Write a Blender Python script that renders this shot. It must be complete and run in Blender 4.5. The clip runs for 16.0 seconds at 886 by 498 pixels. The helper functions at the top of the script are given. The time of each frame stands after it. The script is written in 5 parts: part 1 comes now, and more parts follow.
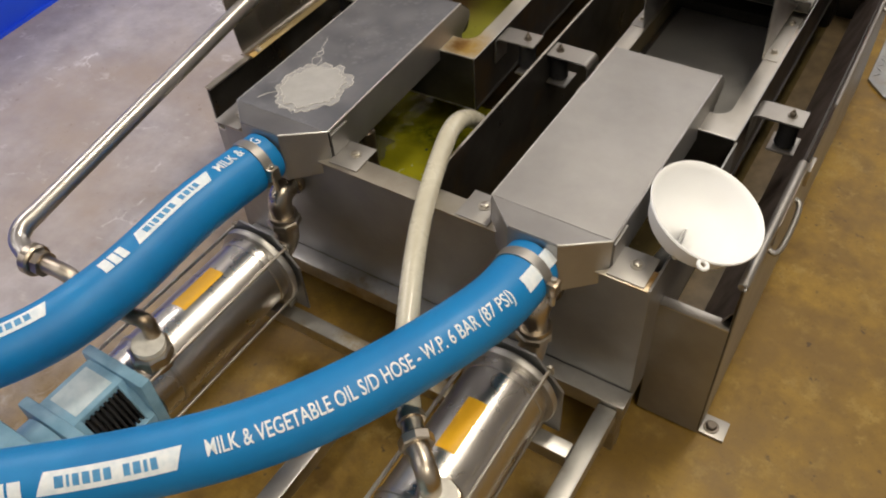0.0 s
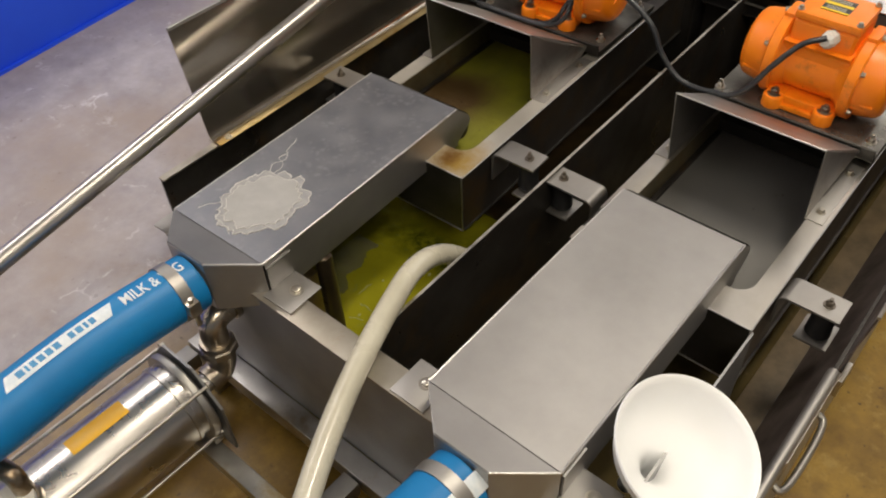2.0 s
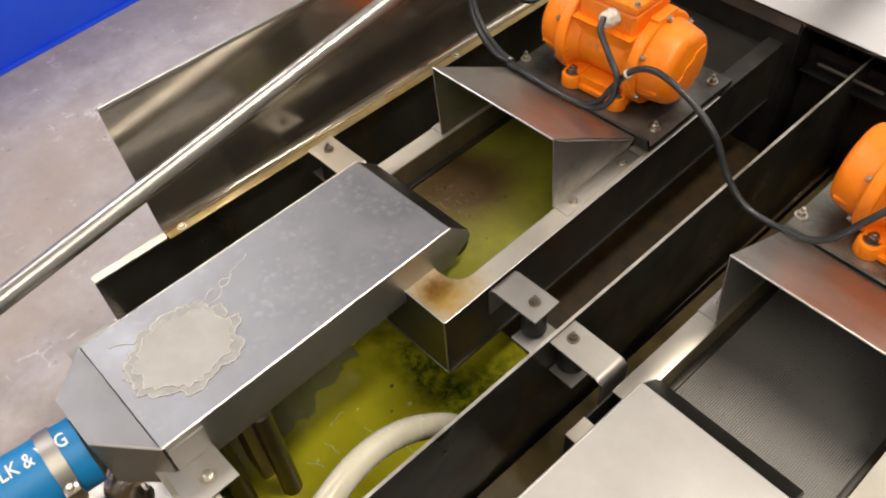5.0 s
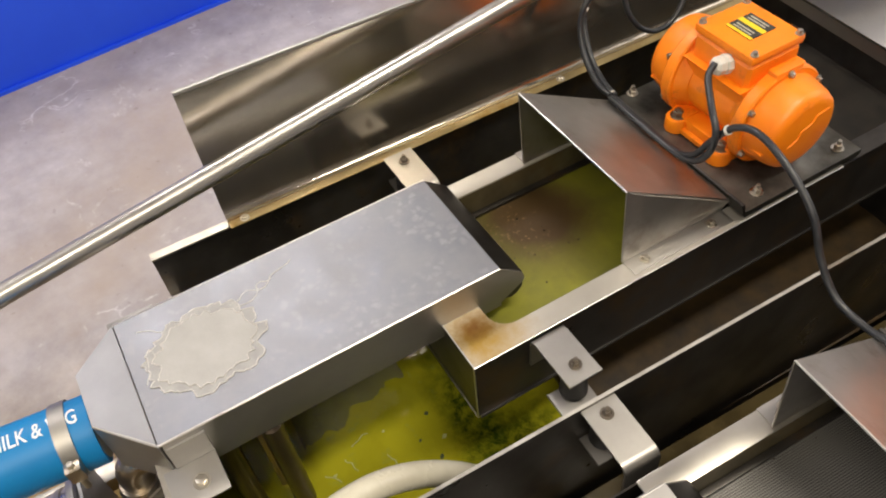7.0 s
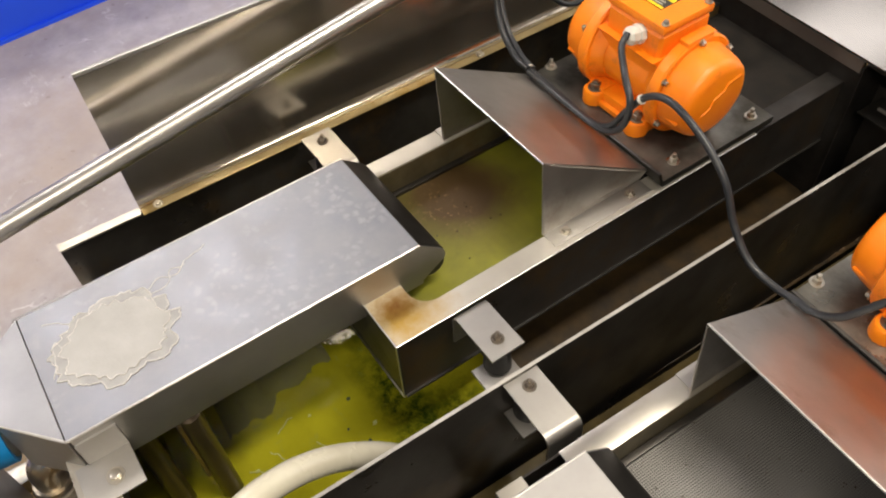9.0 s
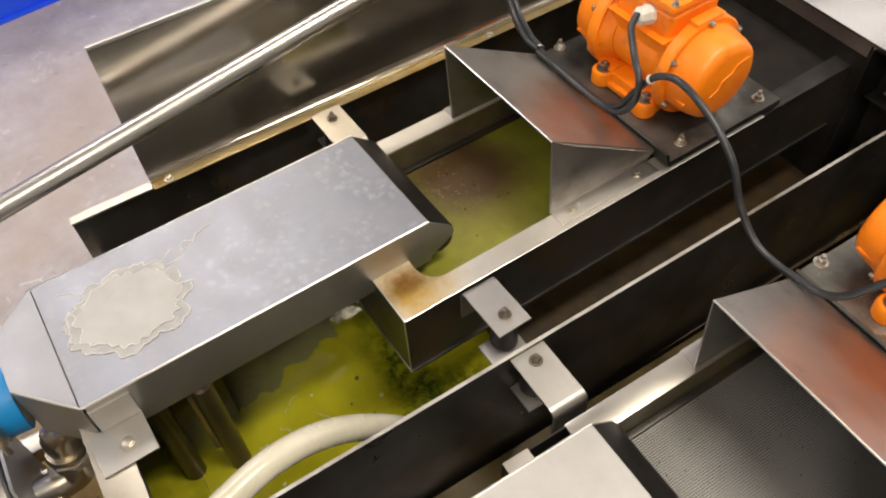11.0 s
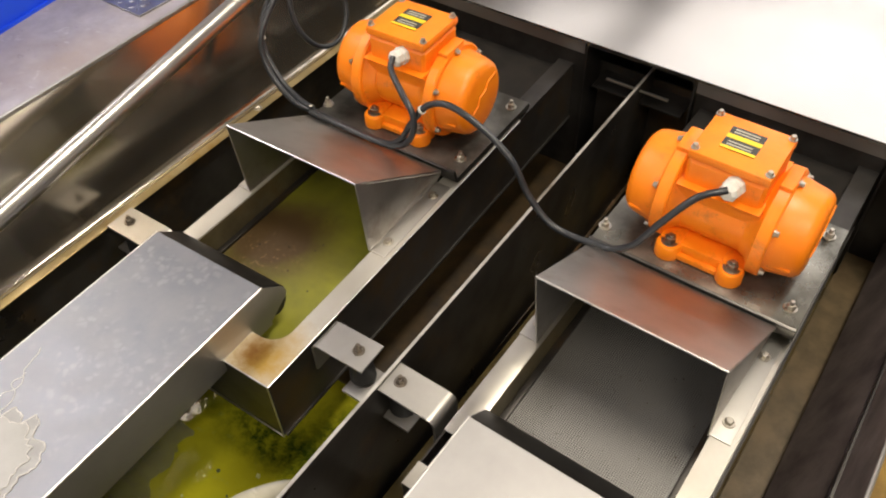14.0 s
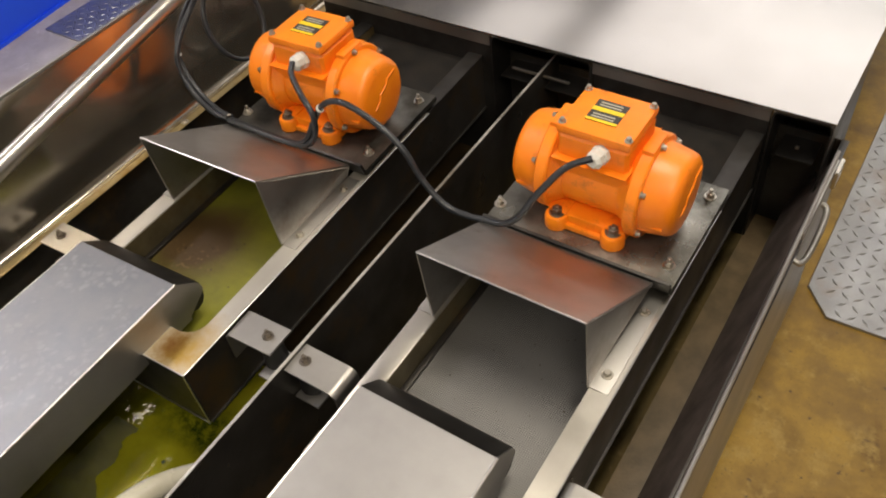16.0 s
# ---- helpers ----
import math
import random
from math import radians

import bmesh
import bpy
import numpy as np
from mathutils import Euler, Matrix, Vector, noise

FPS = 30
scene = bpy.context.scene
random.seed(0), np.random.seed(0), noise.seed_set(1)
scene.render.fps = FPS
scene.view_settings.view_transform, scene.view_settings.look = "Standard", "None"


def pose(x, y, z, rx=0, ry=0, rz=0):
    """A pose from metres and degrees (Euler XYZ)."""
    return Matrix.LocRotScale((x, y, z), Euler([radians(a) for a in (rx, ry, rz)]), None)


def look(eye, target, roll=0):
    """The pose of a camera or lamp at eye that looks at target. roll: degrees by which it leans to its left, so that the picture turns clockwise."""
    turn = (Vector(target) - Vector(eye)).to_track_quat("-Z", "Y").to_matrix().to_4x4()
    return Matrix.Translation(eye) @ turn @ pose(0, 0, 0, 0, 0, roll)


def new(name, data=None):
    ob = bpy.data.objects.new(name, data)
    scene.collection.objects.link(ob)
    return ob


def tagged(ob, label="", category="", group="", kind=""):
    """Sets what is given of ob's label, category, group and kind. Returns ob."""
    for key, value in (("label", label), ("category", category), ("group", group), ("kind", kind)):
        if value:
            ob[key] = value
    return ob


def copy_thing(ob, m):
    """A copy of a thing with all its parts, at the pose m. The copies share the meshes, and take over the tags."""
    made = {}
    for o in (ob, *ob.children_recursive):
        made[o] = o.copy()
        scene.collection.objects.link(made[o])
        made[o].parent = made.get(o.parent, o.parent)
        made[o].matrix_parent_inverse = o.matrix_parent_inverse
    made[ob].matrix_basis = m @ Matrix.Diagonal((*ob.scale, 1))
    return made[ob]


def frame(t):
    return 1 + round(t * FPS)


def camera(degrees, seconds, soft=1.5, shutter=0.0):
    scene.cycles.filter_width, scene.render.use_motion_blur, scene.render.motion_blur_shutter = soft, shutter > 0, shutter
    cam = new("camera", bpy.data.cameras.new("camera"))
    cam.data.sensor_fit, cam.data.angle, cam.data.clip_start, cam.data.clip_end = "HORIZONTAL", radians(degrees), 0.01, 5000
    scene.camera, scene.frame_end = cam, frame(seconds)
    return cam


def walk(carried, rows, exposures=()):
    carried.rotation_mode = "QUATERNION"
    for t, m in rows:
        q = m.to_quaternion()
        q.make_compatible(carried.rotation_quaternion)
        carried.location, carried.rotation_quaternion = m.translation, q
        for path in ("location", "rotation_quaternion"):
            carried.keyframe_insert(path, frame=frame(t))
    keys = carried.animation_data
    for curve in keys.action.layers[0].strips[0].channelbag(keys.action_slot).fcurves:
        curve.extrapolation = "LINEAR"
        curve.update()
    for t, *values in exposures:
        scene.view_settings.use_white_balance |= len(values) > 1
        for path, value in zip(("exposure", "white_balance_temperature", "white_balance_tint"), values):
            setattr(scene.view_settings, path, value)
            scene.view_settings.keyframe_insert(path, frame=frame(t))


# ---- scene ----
cam = camera(57.8, 16.0, soft=2.0)
PATH = [
    (0, (0.097, 0.037, 1.464), (-0.7, 1.166, 0.018), -4.3),
    (0.5, (0.037, 0.147, 1.471), (-0.681, 1.31, 0.011), -5.0),
    (1, (0.091, 0.293, 1.472), (-0.784, 1.384, 0.043), -6.4),
    (1.5, (0.121, 0.383, 1.477), (-0.859, 1.428, 0.081), -4.6),
    (2, (0.052, 0.469, 1.458), (-0.896, 1.508, 0.036), -3.0),
    (2.5, (-0.05, 0.561, 1.47), (-0.926, 1.676, 0.059), -2.2),
    (3, (-0.055, 0.66, 1.459), (-0.968, 1.72, 0.03), -4.3),
    (3.5, (-0.008, 0.786, 1.463), (-1.039, 1.721, 0.027), -4.3),
    (4, (-0.024, 0.835, 1.444), (-1.089, 1.618, -0.057), -5.7),
    (4.5, (-0.11, 0.881, 1.443), (-1.108, 1.679, -0.096), -3.9),
    (5, (-0.155, 0.952, 1.454), (-1.18, 1.76, -0.062), -5.0),
    (5.2, (-0.162, 0.993, 1.453), (-1.237, 1.736, -0.061), -6.0),
    (7.3, (-0.155, 1.131, 1.421), (-1.363, 1.648, -0.087), -6.8),
    (7.5, (-0.153, 1.138, 1.413), (-1.347, 1.672, -0.099), -5.8),
    (8, (-0.146, 1.16, 1.409), (-1.295, 1.748, -0.119), -4.5),
    (8.5, (-0.139, 1.161, 1.41), (-1.27, 1.794, -0.113), -4.6),
    (9, (-0.139, 1.157, 1.407), (-1.256, 1.781, -0.13), -4.4),
    (11.3, (-0.128, 1.126, 1.409), (-1.217, 1.738, -0.154), -3.5),
    (11.5, (-0.133, 1.104, 1.404), (-1.192, 1.764, -0.159), -2.6),
    (12, (-0.142, 1.059, 1.422), (-1.167, 1.821, -0.117), -2.2),
    (12.5, (-0.137, 1.052, 1.432), (-1.128, 1.933, -0.065), -2.8),
    (13, (-0.136, 1.053, 1.432), (-1.06, 2.029, -0.049), -2.7),
    (13.5, (-0.129, 1.039, 1.433), (-1.012, 2.084, -0.026), -1.9),
    (14, (-0.107, 1.034, 1.443), (-0.937, 2.107, -0.027), -2.7),
    (14.5, (-0.058, 1.042, 1.461), (-0.858, 2.161, 0.009), -3.1),
    (15, (0.013, 1.074, 1.469), (-0.802, 2.19, 0.023), -4.7),
    (15.5, (0.067, 1.095, 1.469), (-0.794, 2.168, 0.018), -7.1),
    (16, (0.106, 1.069, 1.463), (-0.761, 2.138, 0.011), -8.1),
]
walk(cam, [(t, look(eye, target, roll)) for t, eye, target, roll in PATH],
     [(0, -0.18), (1.5, -0.28), (2, -0.26), (2.5, 0.08), (3.5, 0.25), (4.5, 0.09), (5, 0.14), (7.5, 0.20), (8, 0.20), (9, 0.31), (11.5, 0.29), (12.5, 0.36), (13.5, 0.38), (14.5, 0.15), (15.5, 0.0), (16, 0.01)])

# ---- light ----
XL, XR = -0.928, -0.316          # centre lines of the two feed boxes
FZ = -0.06                       # floor level
world = bpy.data.worlds.new("hall_air")
scene.world = world
world.use_nodes = True
world.node_tree.nodes["Background"].inputs[0].default_value = (0.75, 0.82, 1.0, 1)
world.node_tree.nodes["Background"].inputs[1].default_value = 0.05


def area_lamp(name, place, target, size_x, size_y, power, colour):
    data = bpy.data.lights.new(name, "AREA")
    data.shape, data.size, data.size_y, data.energy, data.color = "RECTANGLE", size_x, size_y, power, colour
    ob = new(name, data)
    ob.matrix_world = look(place, target)
    return ob


WARM, COOL = (1.0, 0.90, 0.75), (1.0, 0.93, 0.90)
# x, y, width, length, watts, tone
LAMPS = ((0.1, 2.2, 0.5, 1.4, 95, WARM), (-4.2, 1.2, 1.2, 2.2, 96, COOL), (-2.6, -1.8, 1.2, 2.2, 36, COOL), (-0.2, -2.6, 1.2, 2.2, 22, WARM), (1.8, -0.4, 1.2, 2.2, 102, WARM),
         (2.4, -2.8, 1.2, 2.2, 20, WARM), (-4.8, -3.4, 1.2, 2.2, 40, COOL), (-0.1, 6.1, 4.2, 2.6, 45, COOL), (-3.2, 5.4, 1.2, 2.2, 9, COOL))
for lx, ly, wide, long, watts, tone in LAMPS:
    area_lamp("ceiling_lamp_light", (lx, ly, 4.12), (lx, ly, 0), wide, long, watts, tone)

# ---- materials ----


class Nodes:
    def __init__(self, name):
        self.mat = bpy.data.materials.new(name)
        self.mat.use_nodes = True
        self.tree = self.mat.node_tree
        self.bsdf = self.tree.nodes["Principled BSDF"]
        self.coord = self.add("ShaderNodeTexCoord")

    def add(self, kind):
        return self.tree.nodes.new(kind)

    def link(self, a, b):
        self.tree.links.new(a, b)

    def noise(self, scale, detail=4.0, stretch=(1, 1, 1), rough=0.55, space="Object"):
        mapping = self.add("ShaderNodeMapping")
        mapping.inputs["Scale"].default_value = stretch
        self.link(self.coord.outputs[space], mapping.inputs["Vector"])
        n = self.add("ShaderNodeTexNoise")
        n.inputs["Scale"].default_value, n.inputs["Detail"].default_value, n.inputs["Roughness"].default_value = scale, detail, rough
        self.link(mapping.outputs[0], n.inputs["Vector"])
        return n.outputs["Fac"]

    def ramp(self, fac, stops):
        r = self.add("ShaderNodeValToRGB")
        els = r.color_ramp.elements
        while len(els) < len(stops):
            els.new(0.5)
        for e, (pos, col) in zip(els, stops):
            e.position = pos
            e.color = (*col, 1) if isinstance(col, tuple) else (col, col, col, 1)
        self.link(fac, r.inputs["Fac"])
        return r.outputs["Color"]

    def mix(self, fac, a, b):
        m = self.add("ShaderNodeMix")
        m.data_type = "RGBA"
        for value, socket in ((fac, m.inputs[0]), (a, m.inputs[6]), (b, m.inputs[7])):
            if isinstance(value, tuple):
                socket.default_value = (*value, 1)
            elif isinstance(value, (int, float)):
                socket.default_value = value
            else:
                self.link(value, socket)
        return m.outputs[2]

    def blob(self, centre, size, inner, outer, wobble=0.5, scale=25):
        """1 inside an uneven patch round a point of the object's own space, fading to 0 outside it."""
        sub, div, size_of, add, span = (self.add("ShaderNodeVectorMath"), self.add("ShaderNodeVectorMath"), self.add("ShaderNodeVectorMath"), self.add("ShaderNodeMath"), self.add("ShaderNodeMapRange"))
        sub.operation, div.operation, size_of.operation, add.operation = "SUBTRACT", "DIVIDE", "LENGTH", "MULTIPLY_ADD"
        self.link(self.coord.outputs["Object"], sub.inputs[0])
        sub.inputs[1].default_value = centre
        self.link(sub.outputs[0], div.inputs[0])
        div.inputs[1].default_value = size
        self.link(div.outputs[0], size_of.inputs[0])
        self.link(self.noise(scale, 6, (1, 1, 1), 0.65), add.inputs[0])
        add.inputs[1].default_value = wobble * 2
        self.link(size_of.outputs["Value"], add.inputs[2])
        span.inputs["From Min"].default_value, span.inputs["From Max"].default_value = inner + wobble, outer + wobble
        span.inputs["To Min"].default_value, span.inputs["To Max"].default_value = 1.0, 0.0
        self.link(add.outputs[0], span.inputs["Value"])
        return span.outputs[0]

    def bump(self, height, strength, distance=0.002):
        b = self.add("ShaderNodeBump")
        b.inputs["Strength"].default_value, b.inputs["Distance"].default_value = strength, distance
        self.link(height, b.inputs["Height"])
        self.link(b.outputs[0], self.bsdf.inputs["Normal"])

    def put(self, **values):
        for key, value in values.items():
            socket = self.bsdf.inputs[key.replace("_", " ")]
            if isinstance(value, tuple):
                socket.default_value = (*value, 1) if socket.type == "RGBA" else value
            elif isinstance(value, (int, float)):
                socket.default_value = value
            else:
                self.link(value, socket)
        return self.mat


def steel(name, light, dark, rough_lo, rough_hi, stretch=(60, 3, 60), metal=1.0, stain=None, relief=0.12):
    """Brushed or mill-finish sheet steel: fine grain along one axis, cloudy wear, optional stain."""
    n = Nodes(name)
    grain = n.noise(14, 3, stretch)
    cloud = n.noise(7, 6, (1, 1, 1), 0.62)
    colour = n.mix(n.ramp(cloud, [(0.32, 0.0), (0.68, 1.0)]), dark, light)
    if stain:
        blot = n.ramp(n.noise(5.5, 8, (1, 1, 1), 0.68), [(0.52, 0.0), (0.66, 1.0)])
        colour = n.mix(blot, colour, stain)
    rough = n.ramp(n.noise(9, 5), [(0.3, rough_lo), (0.7, rough_hi)])
    n.bump(grain, relief, 0.0006)
    return n.put(Base_Color=colour, Metallic=metal, Roughness=rough)


def plain(name, a, b, rough, metal=0.0, scale=30, relief=0.15, **more):
    """Paint, rubber or plastic with slight cloudy wear at two scales."""
    n = Nodes(name)
    big, fine = n.noise(scale, 5), n.noise(scale * 9, 3)
    colour = n.mix(n.ramp(big, [(0.35, 0.0), (0.7, 1.0)]), a, b)
    n.bump(fine, relief, 0.0008)
    r = n.ramp(big, [(0.3, max(0.02, rough - 0.06)), (0.7, rough + 0.08)])
    return n.put(Base_Color=colour, Roughness=r, Metallic=metal, **more)


COVER = steel("cover_steel", (0.44, 0.43, 0.42), (0.37, 0.36, 0.35), 0.46, 0.56, relief=0.05)
SHEET = steel("sheet_steel", (0.46, 0.445, 0.42), (0.37, 0.355, 0.33), 0.40, 0.55)
WALLS = steel("tank_steel", (0.40, 0.40, 0.40), (0.32, 0.32, 0.32), 0.42, 0.55, (60, 60, 3))
GUARD = steel("guard_steel", (0.68, 0.63, 0.55), (0.52, 0.47, 0.39), 0.12, 0.24, (40, 1.2, 40), metal=0.95, relief=0.05)
OCHRE = steel("ochre_film_steel", (0.46, 0.38, 0.22), (0.34, 0.26, 0.12), 0.32, 0.5, (30, 2, 30), 0.75, (0.30, 0.19, 0.05))
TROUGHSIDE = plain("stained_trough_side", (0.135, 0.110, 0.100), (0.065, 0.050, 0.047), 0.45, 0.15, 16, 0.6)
RAIL = steel("wet_rail_steel", (0.62, 0.595, 0.54), (0.50, 0.47, 0.41), 0.28, 0.42)
# near-black puts the dark reflections of the interior into the colour, over brown stains
INNER = steel("wet_shaded_inner_steel", (0.06, 0.055, 0.05), (0.022, 0.019, 0.016), 0.25, 0.45, (30, 3, 30), 0.55, (0.07, 0.045, 0.022))
RUSTY = steel("rust_stained_steel", (0.50, 0.47, 0.40), (0.36, 0.32, 0.25), 0.3, 0.5, stain=(0.36, 0.20, 0.05))
PLATE = steel("zinc_plate", (0.22, 0.215, 0.195), (0.04, 0.038, 0.033), 0.28, 0.5, (8, 8, 8), 0.8, (0.06, 0.055, 0.045))
GALV = steel("scuffed_galvanised", (0.36, 0.35, 0.31), (0.11, 0.105, 0.09), 0.2, 0.5, (8, 8, 8), 0.8, (0.055, 0.05, 0.04))
# paler than the sheets, for highlights drawn along folded edges
BRIGHT = steel("edge_highlight_steel", (0.66, 0.65, 0.63), (0.58, 0.57, 0.55), 0.3, 0.42, (9, 9, 9))
EDGE = steel("crusted_edge", (0.62, 0.60, 0.56), (0.22, 0.20, 0.17), 0.35, 0.55, (9, 9, 9), 0.7, (0.16, 0.13, 0.09))
RUST = steel("brown_rust_film", (0.40, 0.34, 0.22), (0.34, 0.24, 0.10), 0.35, 0.55, (9, 9, 9), 0.8, (0.30, 0.16, 0.04))
CHROME = steel("polished_tube", (0.55, 0.53, 0.50), (0.44, 0.42, 0.39), 0.28, 0.38, (3, 60, 3), relief=0.03)
FITTING = steel("cast_fitting", (0.56, 0.51, 0.43), (0.34, 0.29, 0.23), 0.24, 0.42, (9, 9, 9), stain=(0.20, 0.13, 0.06))
BOLT = steel("bolt_steel", (0.60, 0.57, 0.50), (0.40, 0.37, 0.32), 0.25, 0.42, (9, 9, 9))
DARKBOLT = steel("dark_bolt", (0.30, 0.265, 0.22), (0.14, 0.12, 0.10), 0.3, 0.5, (9, 9, 9))


def marked_steel():
    """Cover sheet with dried crystal-like clouds."""
    n = Nodes("marked_cover_steel")
    cloud = n.noise(11, 7, (1, 1, 1), 0.62)
    colour = n.mix(n.ramp(cloud, [(0.34, 0.0), (0.68, 1.0)]), (0.228, 0.234, 0.258), (0.298, 0.300, 0.318))
    cell = n.add("ShaderNodeTexVoronoi")
    cell.feature = "F1"
    cell.inputs["Scale"].default_value = 62
    warp = n.add("ShaderNodeVectorMath")
    warp.operation = "MULTIPLY_ADD"
    tex = n.add("ShaderNodeTexNoise")
    tex.inputs["Scale"].default_value = 40
    n.link(n.coord.outputs["Object"], tex.inputs["Vector"])
    n.link(tex.outputs["Color"], warp.inputs[0])
    warp.inputs[1].default_value = (0.03, 0.03, 0.03)
    n.link(n.coord.outputs["Object"], warp.inputs[2])
    n.link(warp.outputs[0], cell.inputs["Vector"])
    bits = n.add("ShaderNodeMath")
    bits.operation = "MULTIPLY"
    n.link(n.ramp(cell.outputs["Distance"], [(0.20, 0.5), (0.50, 0.0)]), bits.inputs[0])
    n.link(n.ramp(n.noise(13, 5), [(0.44, 0.0), (0.60, 1.0)]), bits.inputs[1])
    colour = n.mix(bits.outputs[0], colour, (0.375, 0.378, 0.40))
    n.bump(n.noise(14, 3, (60, 3, 60)), 0.05, 0.0006)
    return n.put(Base_Color=colour, Metallic=0.9, Roughness=n.ramp(cloud, [(0.3, 0.38), (0.7, 0.56)]))


def rust_lip():
    """Rail steel with ochre and brown rust creeping over the lip."""
    n = Nodes("rust_lip_steel")
    base = n.mix(n.ramp(n.noise(7, 6), [(0.32, 0.0), (0.68, 1.0)]), (0.50, 0.47, 0.41), (0.62, 0.595, 0.54))
    base = n.mix(n.blob((0.145, -0.480, 0.13), (0.085, 0.095, 0.1), 0.15, 1.05, 0.5, 30), base, (0.44, 0.28, 0.06))
    base = n.mix(n.blob((0.126, -0.476, 0.13), (0.030, 0.040, 0.1), 0.1, 1.0, 0.5, 60), base, (0.22, 0.10, 0.022))
    n.bump(n.noise(90, 3), 0.1, 0.0006)
    return n.put(Base_Color=base, Metallic=0.6, Roughness=n.ramp(n.noise(9, 5), [(0.3, 0.3), (0.7, 0.48)]))


COVERMARKED = marked_steel()
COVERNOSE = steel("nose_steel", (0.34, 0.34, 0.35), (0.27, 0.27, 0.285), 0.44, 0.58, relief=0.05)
RUSTLIP = rust_lip()
CRUST = plain("dried_crust_skin", (0.40, 0.395, 0.385), (0.32, 0.32, 0.325), 0.6, 0.3, 45, 0.4)
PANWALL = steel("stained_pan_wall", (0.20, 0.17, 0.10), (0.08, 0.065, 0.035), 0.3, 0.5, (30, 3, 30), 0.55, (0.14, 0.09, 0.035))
PUMPLABEL = plain("faded_pump_label", (0.55, 0.64, 0.66), (0.40, 0.52, 0.56), 0.45, 0.0, 40)
DIPBROWN = steel("brown_wet_pipe", (0.12, 0.09, 0.06), (0.05, 0.038, 0.026), 0.25, 0.4, (20, 20, 20), 0.7)
RESIDUE = plain("dried_residue", (0.42, 0.415, 0.405), (0.37, 0.365, 0.355), 0.6, 0.2, 25, 0.4)
RESIDUE_RIM = plain("residue_rim", (0.72, 0.70, 0.67), (0.46, 0.45, 0.43), 0.5, 0.3, 60, 0.5)


def orange_paint():
    """Cast housing paint with rubbed grime and a few chips."""
    n = Nodes("orange_paint")
    big, fine = n.noise(14, 5), n.noise(120, 3)
    colour = n.mix(n.ramp(big, [(0.35, 0.0), (0.7, 1.0)]), (0.95, 0.262, 0.008), (0.88, 0.205, 0.006))
    colour = n.mix(n.ramp(n.noise(20, 8, (1, 1, 1), 0.72), [(0.57, 0.0), (0.72, 0.65)]), colour, (0.26, 0.07, 0.010))
    colour = n.mix(n.ramp(n.noise(75, 3), [(0.73, 0.0), (0.76, 0.8)]), colour, (0.06, 0.04, 0.03))
    n.bump(fine, 0.35, 0.0008)
    return n.put(Base_Color=colour, Roughness=n.ramp(big, [(0.3, 0.30), (0.7, 0.46)]))


ORANGE = orange_paint()
BLACK = plain("black_rubber", (0.012, 0.012, 0.013), (0.024, 0.023, 0.023), 0.5, 0.0, 40, 0.15, Specular_IOR_Level=0.3)
# rough near-black for the floor behind each motor
MATTBLACK = plain("matt_black_floor", (0.010, 0.009, 0.008), (0.022, 0.019, 0.016), 0.75, 0.0, 30, 0.4, Specular_IOR_Level=0.2)
CABLE = plain("cable_jacket", (0.016, 0.018, 0.022), (0.03, 0.032, 0.036), 0.34, 0.0, 60, 0.1)
HOSE = plain("blue_hose_rubber", (0.001, 0.20, 0.50), (0.001, 0.165, 0.43), 0.46, 0.0, 9, 0.12)
INK = plain("white_ink", (0.80, 0.84, 0.86), (0.62, 0.70, 0.76), 0.5, 0.0, 70)
BLUEINK = plain("blue_ink", (0.08, 0.30, 0.55), (0.05, 0.22, 0.45), 0.5, 0.0, 90)
MILKY = plain("milky_hose_wall", (0.60, 0.57, 0.46), (0.48, 0.45, 0.35), 0.26, 0.0, 14, 0.05, Coat_Weight=0.3)
FUNNEL = plain("white_plastic", (0.93, 0.94, 0.94), (0.90, 0.91, 0.91), 0.34, 0.0, 10, 0.03)
GLAND = plain("pale_nylon", (0.70, 0.68, 0.62), (0.55, 0.53, 0.48), 0.42, 0.0, 50)
YELLOW = plain("yellow_sticker", (0.86, 0.47, 0.012), (0.80, 0.42, 0.01), 0.42, 0.0, 40, 0.03)
LABELYELLOW = plain("label_yellow", (0.85, 0.62, 0.02), (0.75, 0.52, 0.02), 0.4, 0.0, 90, 0.03)
LABELBLACK = plain("label_black", (0.02, 0.02, 0.02), (0.05, 0.05, 0.045), 0.4, 0.0, 90, 0.03)
LABELGREY = plain("label_grey", (0.52, 0.50, 0.42), (0.36, 0.34, 0.28), 0.4, 0.0, 90, 0.03)
SHELL = steel("pump_shell_steel", (0.60, 0.58, 0.55), (0.48, 0.46, 0.43), 0.24, 0.34, (60, 3, 60), relief=0.04)
PUMPBLUE = plain("pale_blue_casting", (0.26, 0.45, 0.58), (0.16, 0.32, 0.45), 0.42, 0.0, 25, 0.4)
TABLE = steel("table_steel", (0.60, 0.585, 0.56), (0.56, 0.545, 0.52), 0.17, 0.21, (50, 2, 50), relief=0.04)
# dark steel; on rear rails and outlet lips the shade is in the colour
FRAMEDARK = steel("shaded_frame_steel", (0.082, 0.078, 0.073), (0.034, 0.031, 0.029), 0.3, 0.5, (20, 4, 20), 0.8)
SKID = steel("skid_steel", (0.50, 0.49, 0.46), (0.34, 0.33, 0.31), 0.3, 0.5, (6, 50, 50), stain=(0.30, 0.24, 0.14))
HOOD = steel("hood_steel", (0.50, 0.485, 0.465), (0.40, 0.385, 0.365), 0.36, 0.50, (50, 3, 50), relief=0.06, stain=(0.31, 0.275, 0.235))
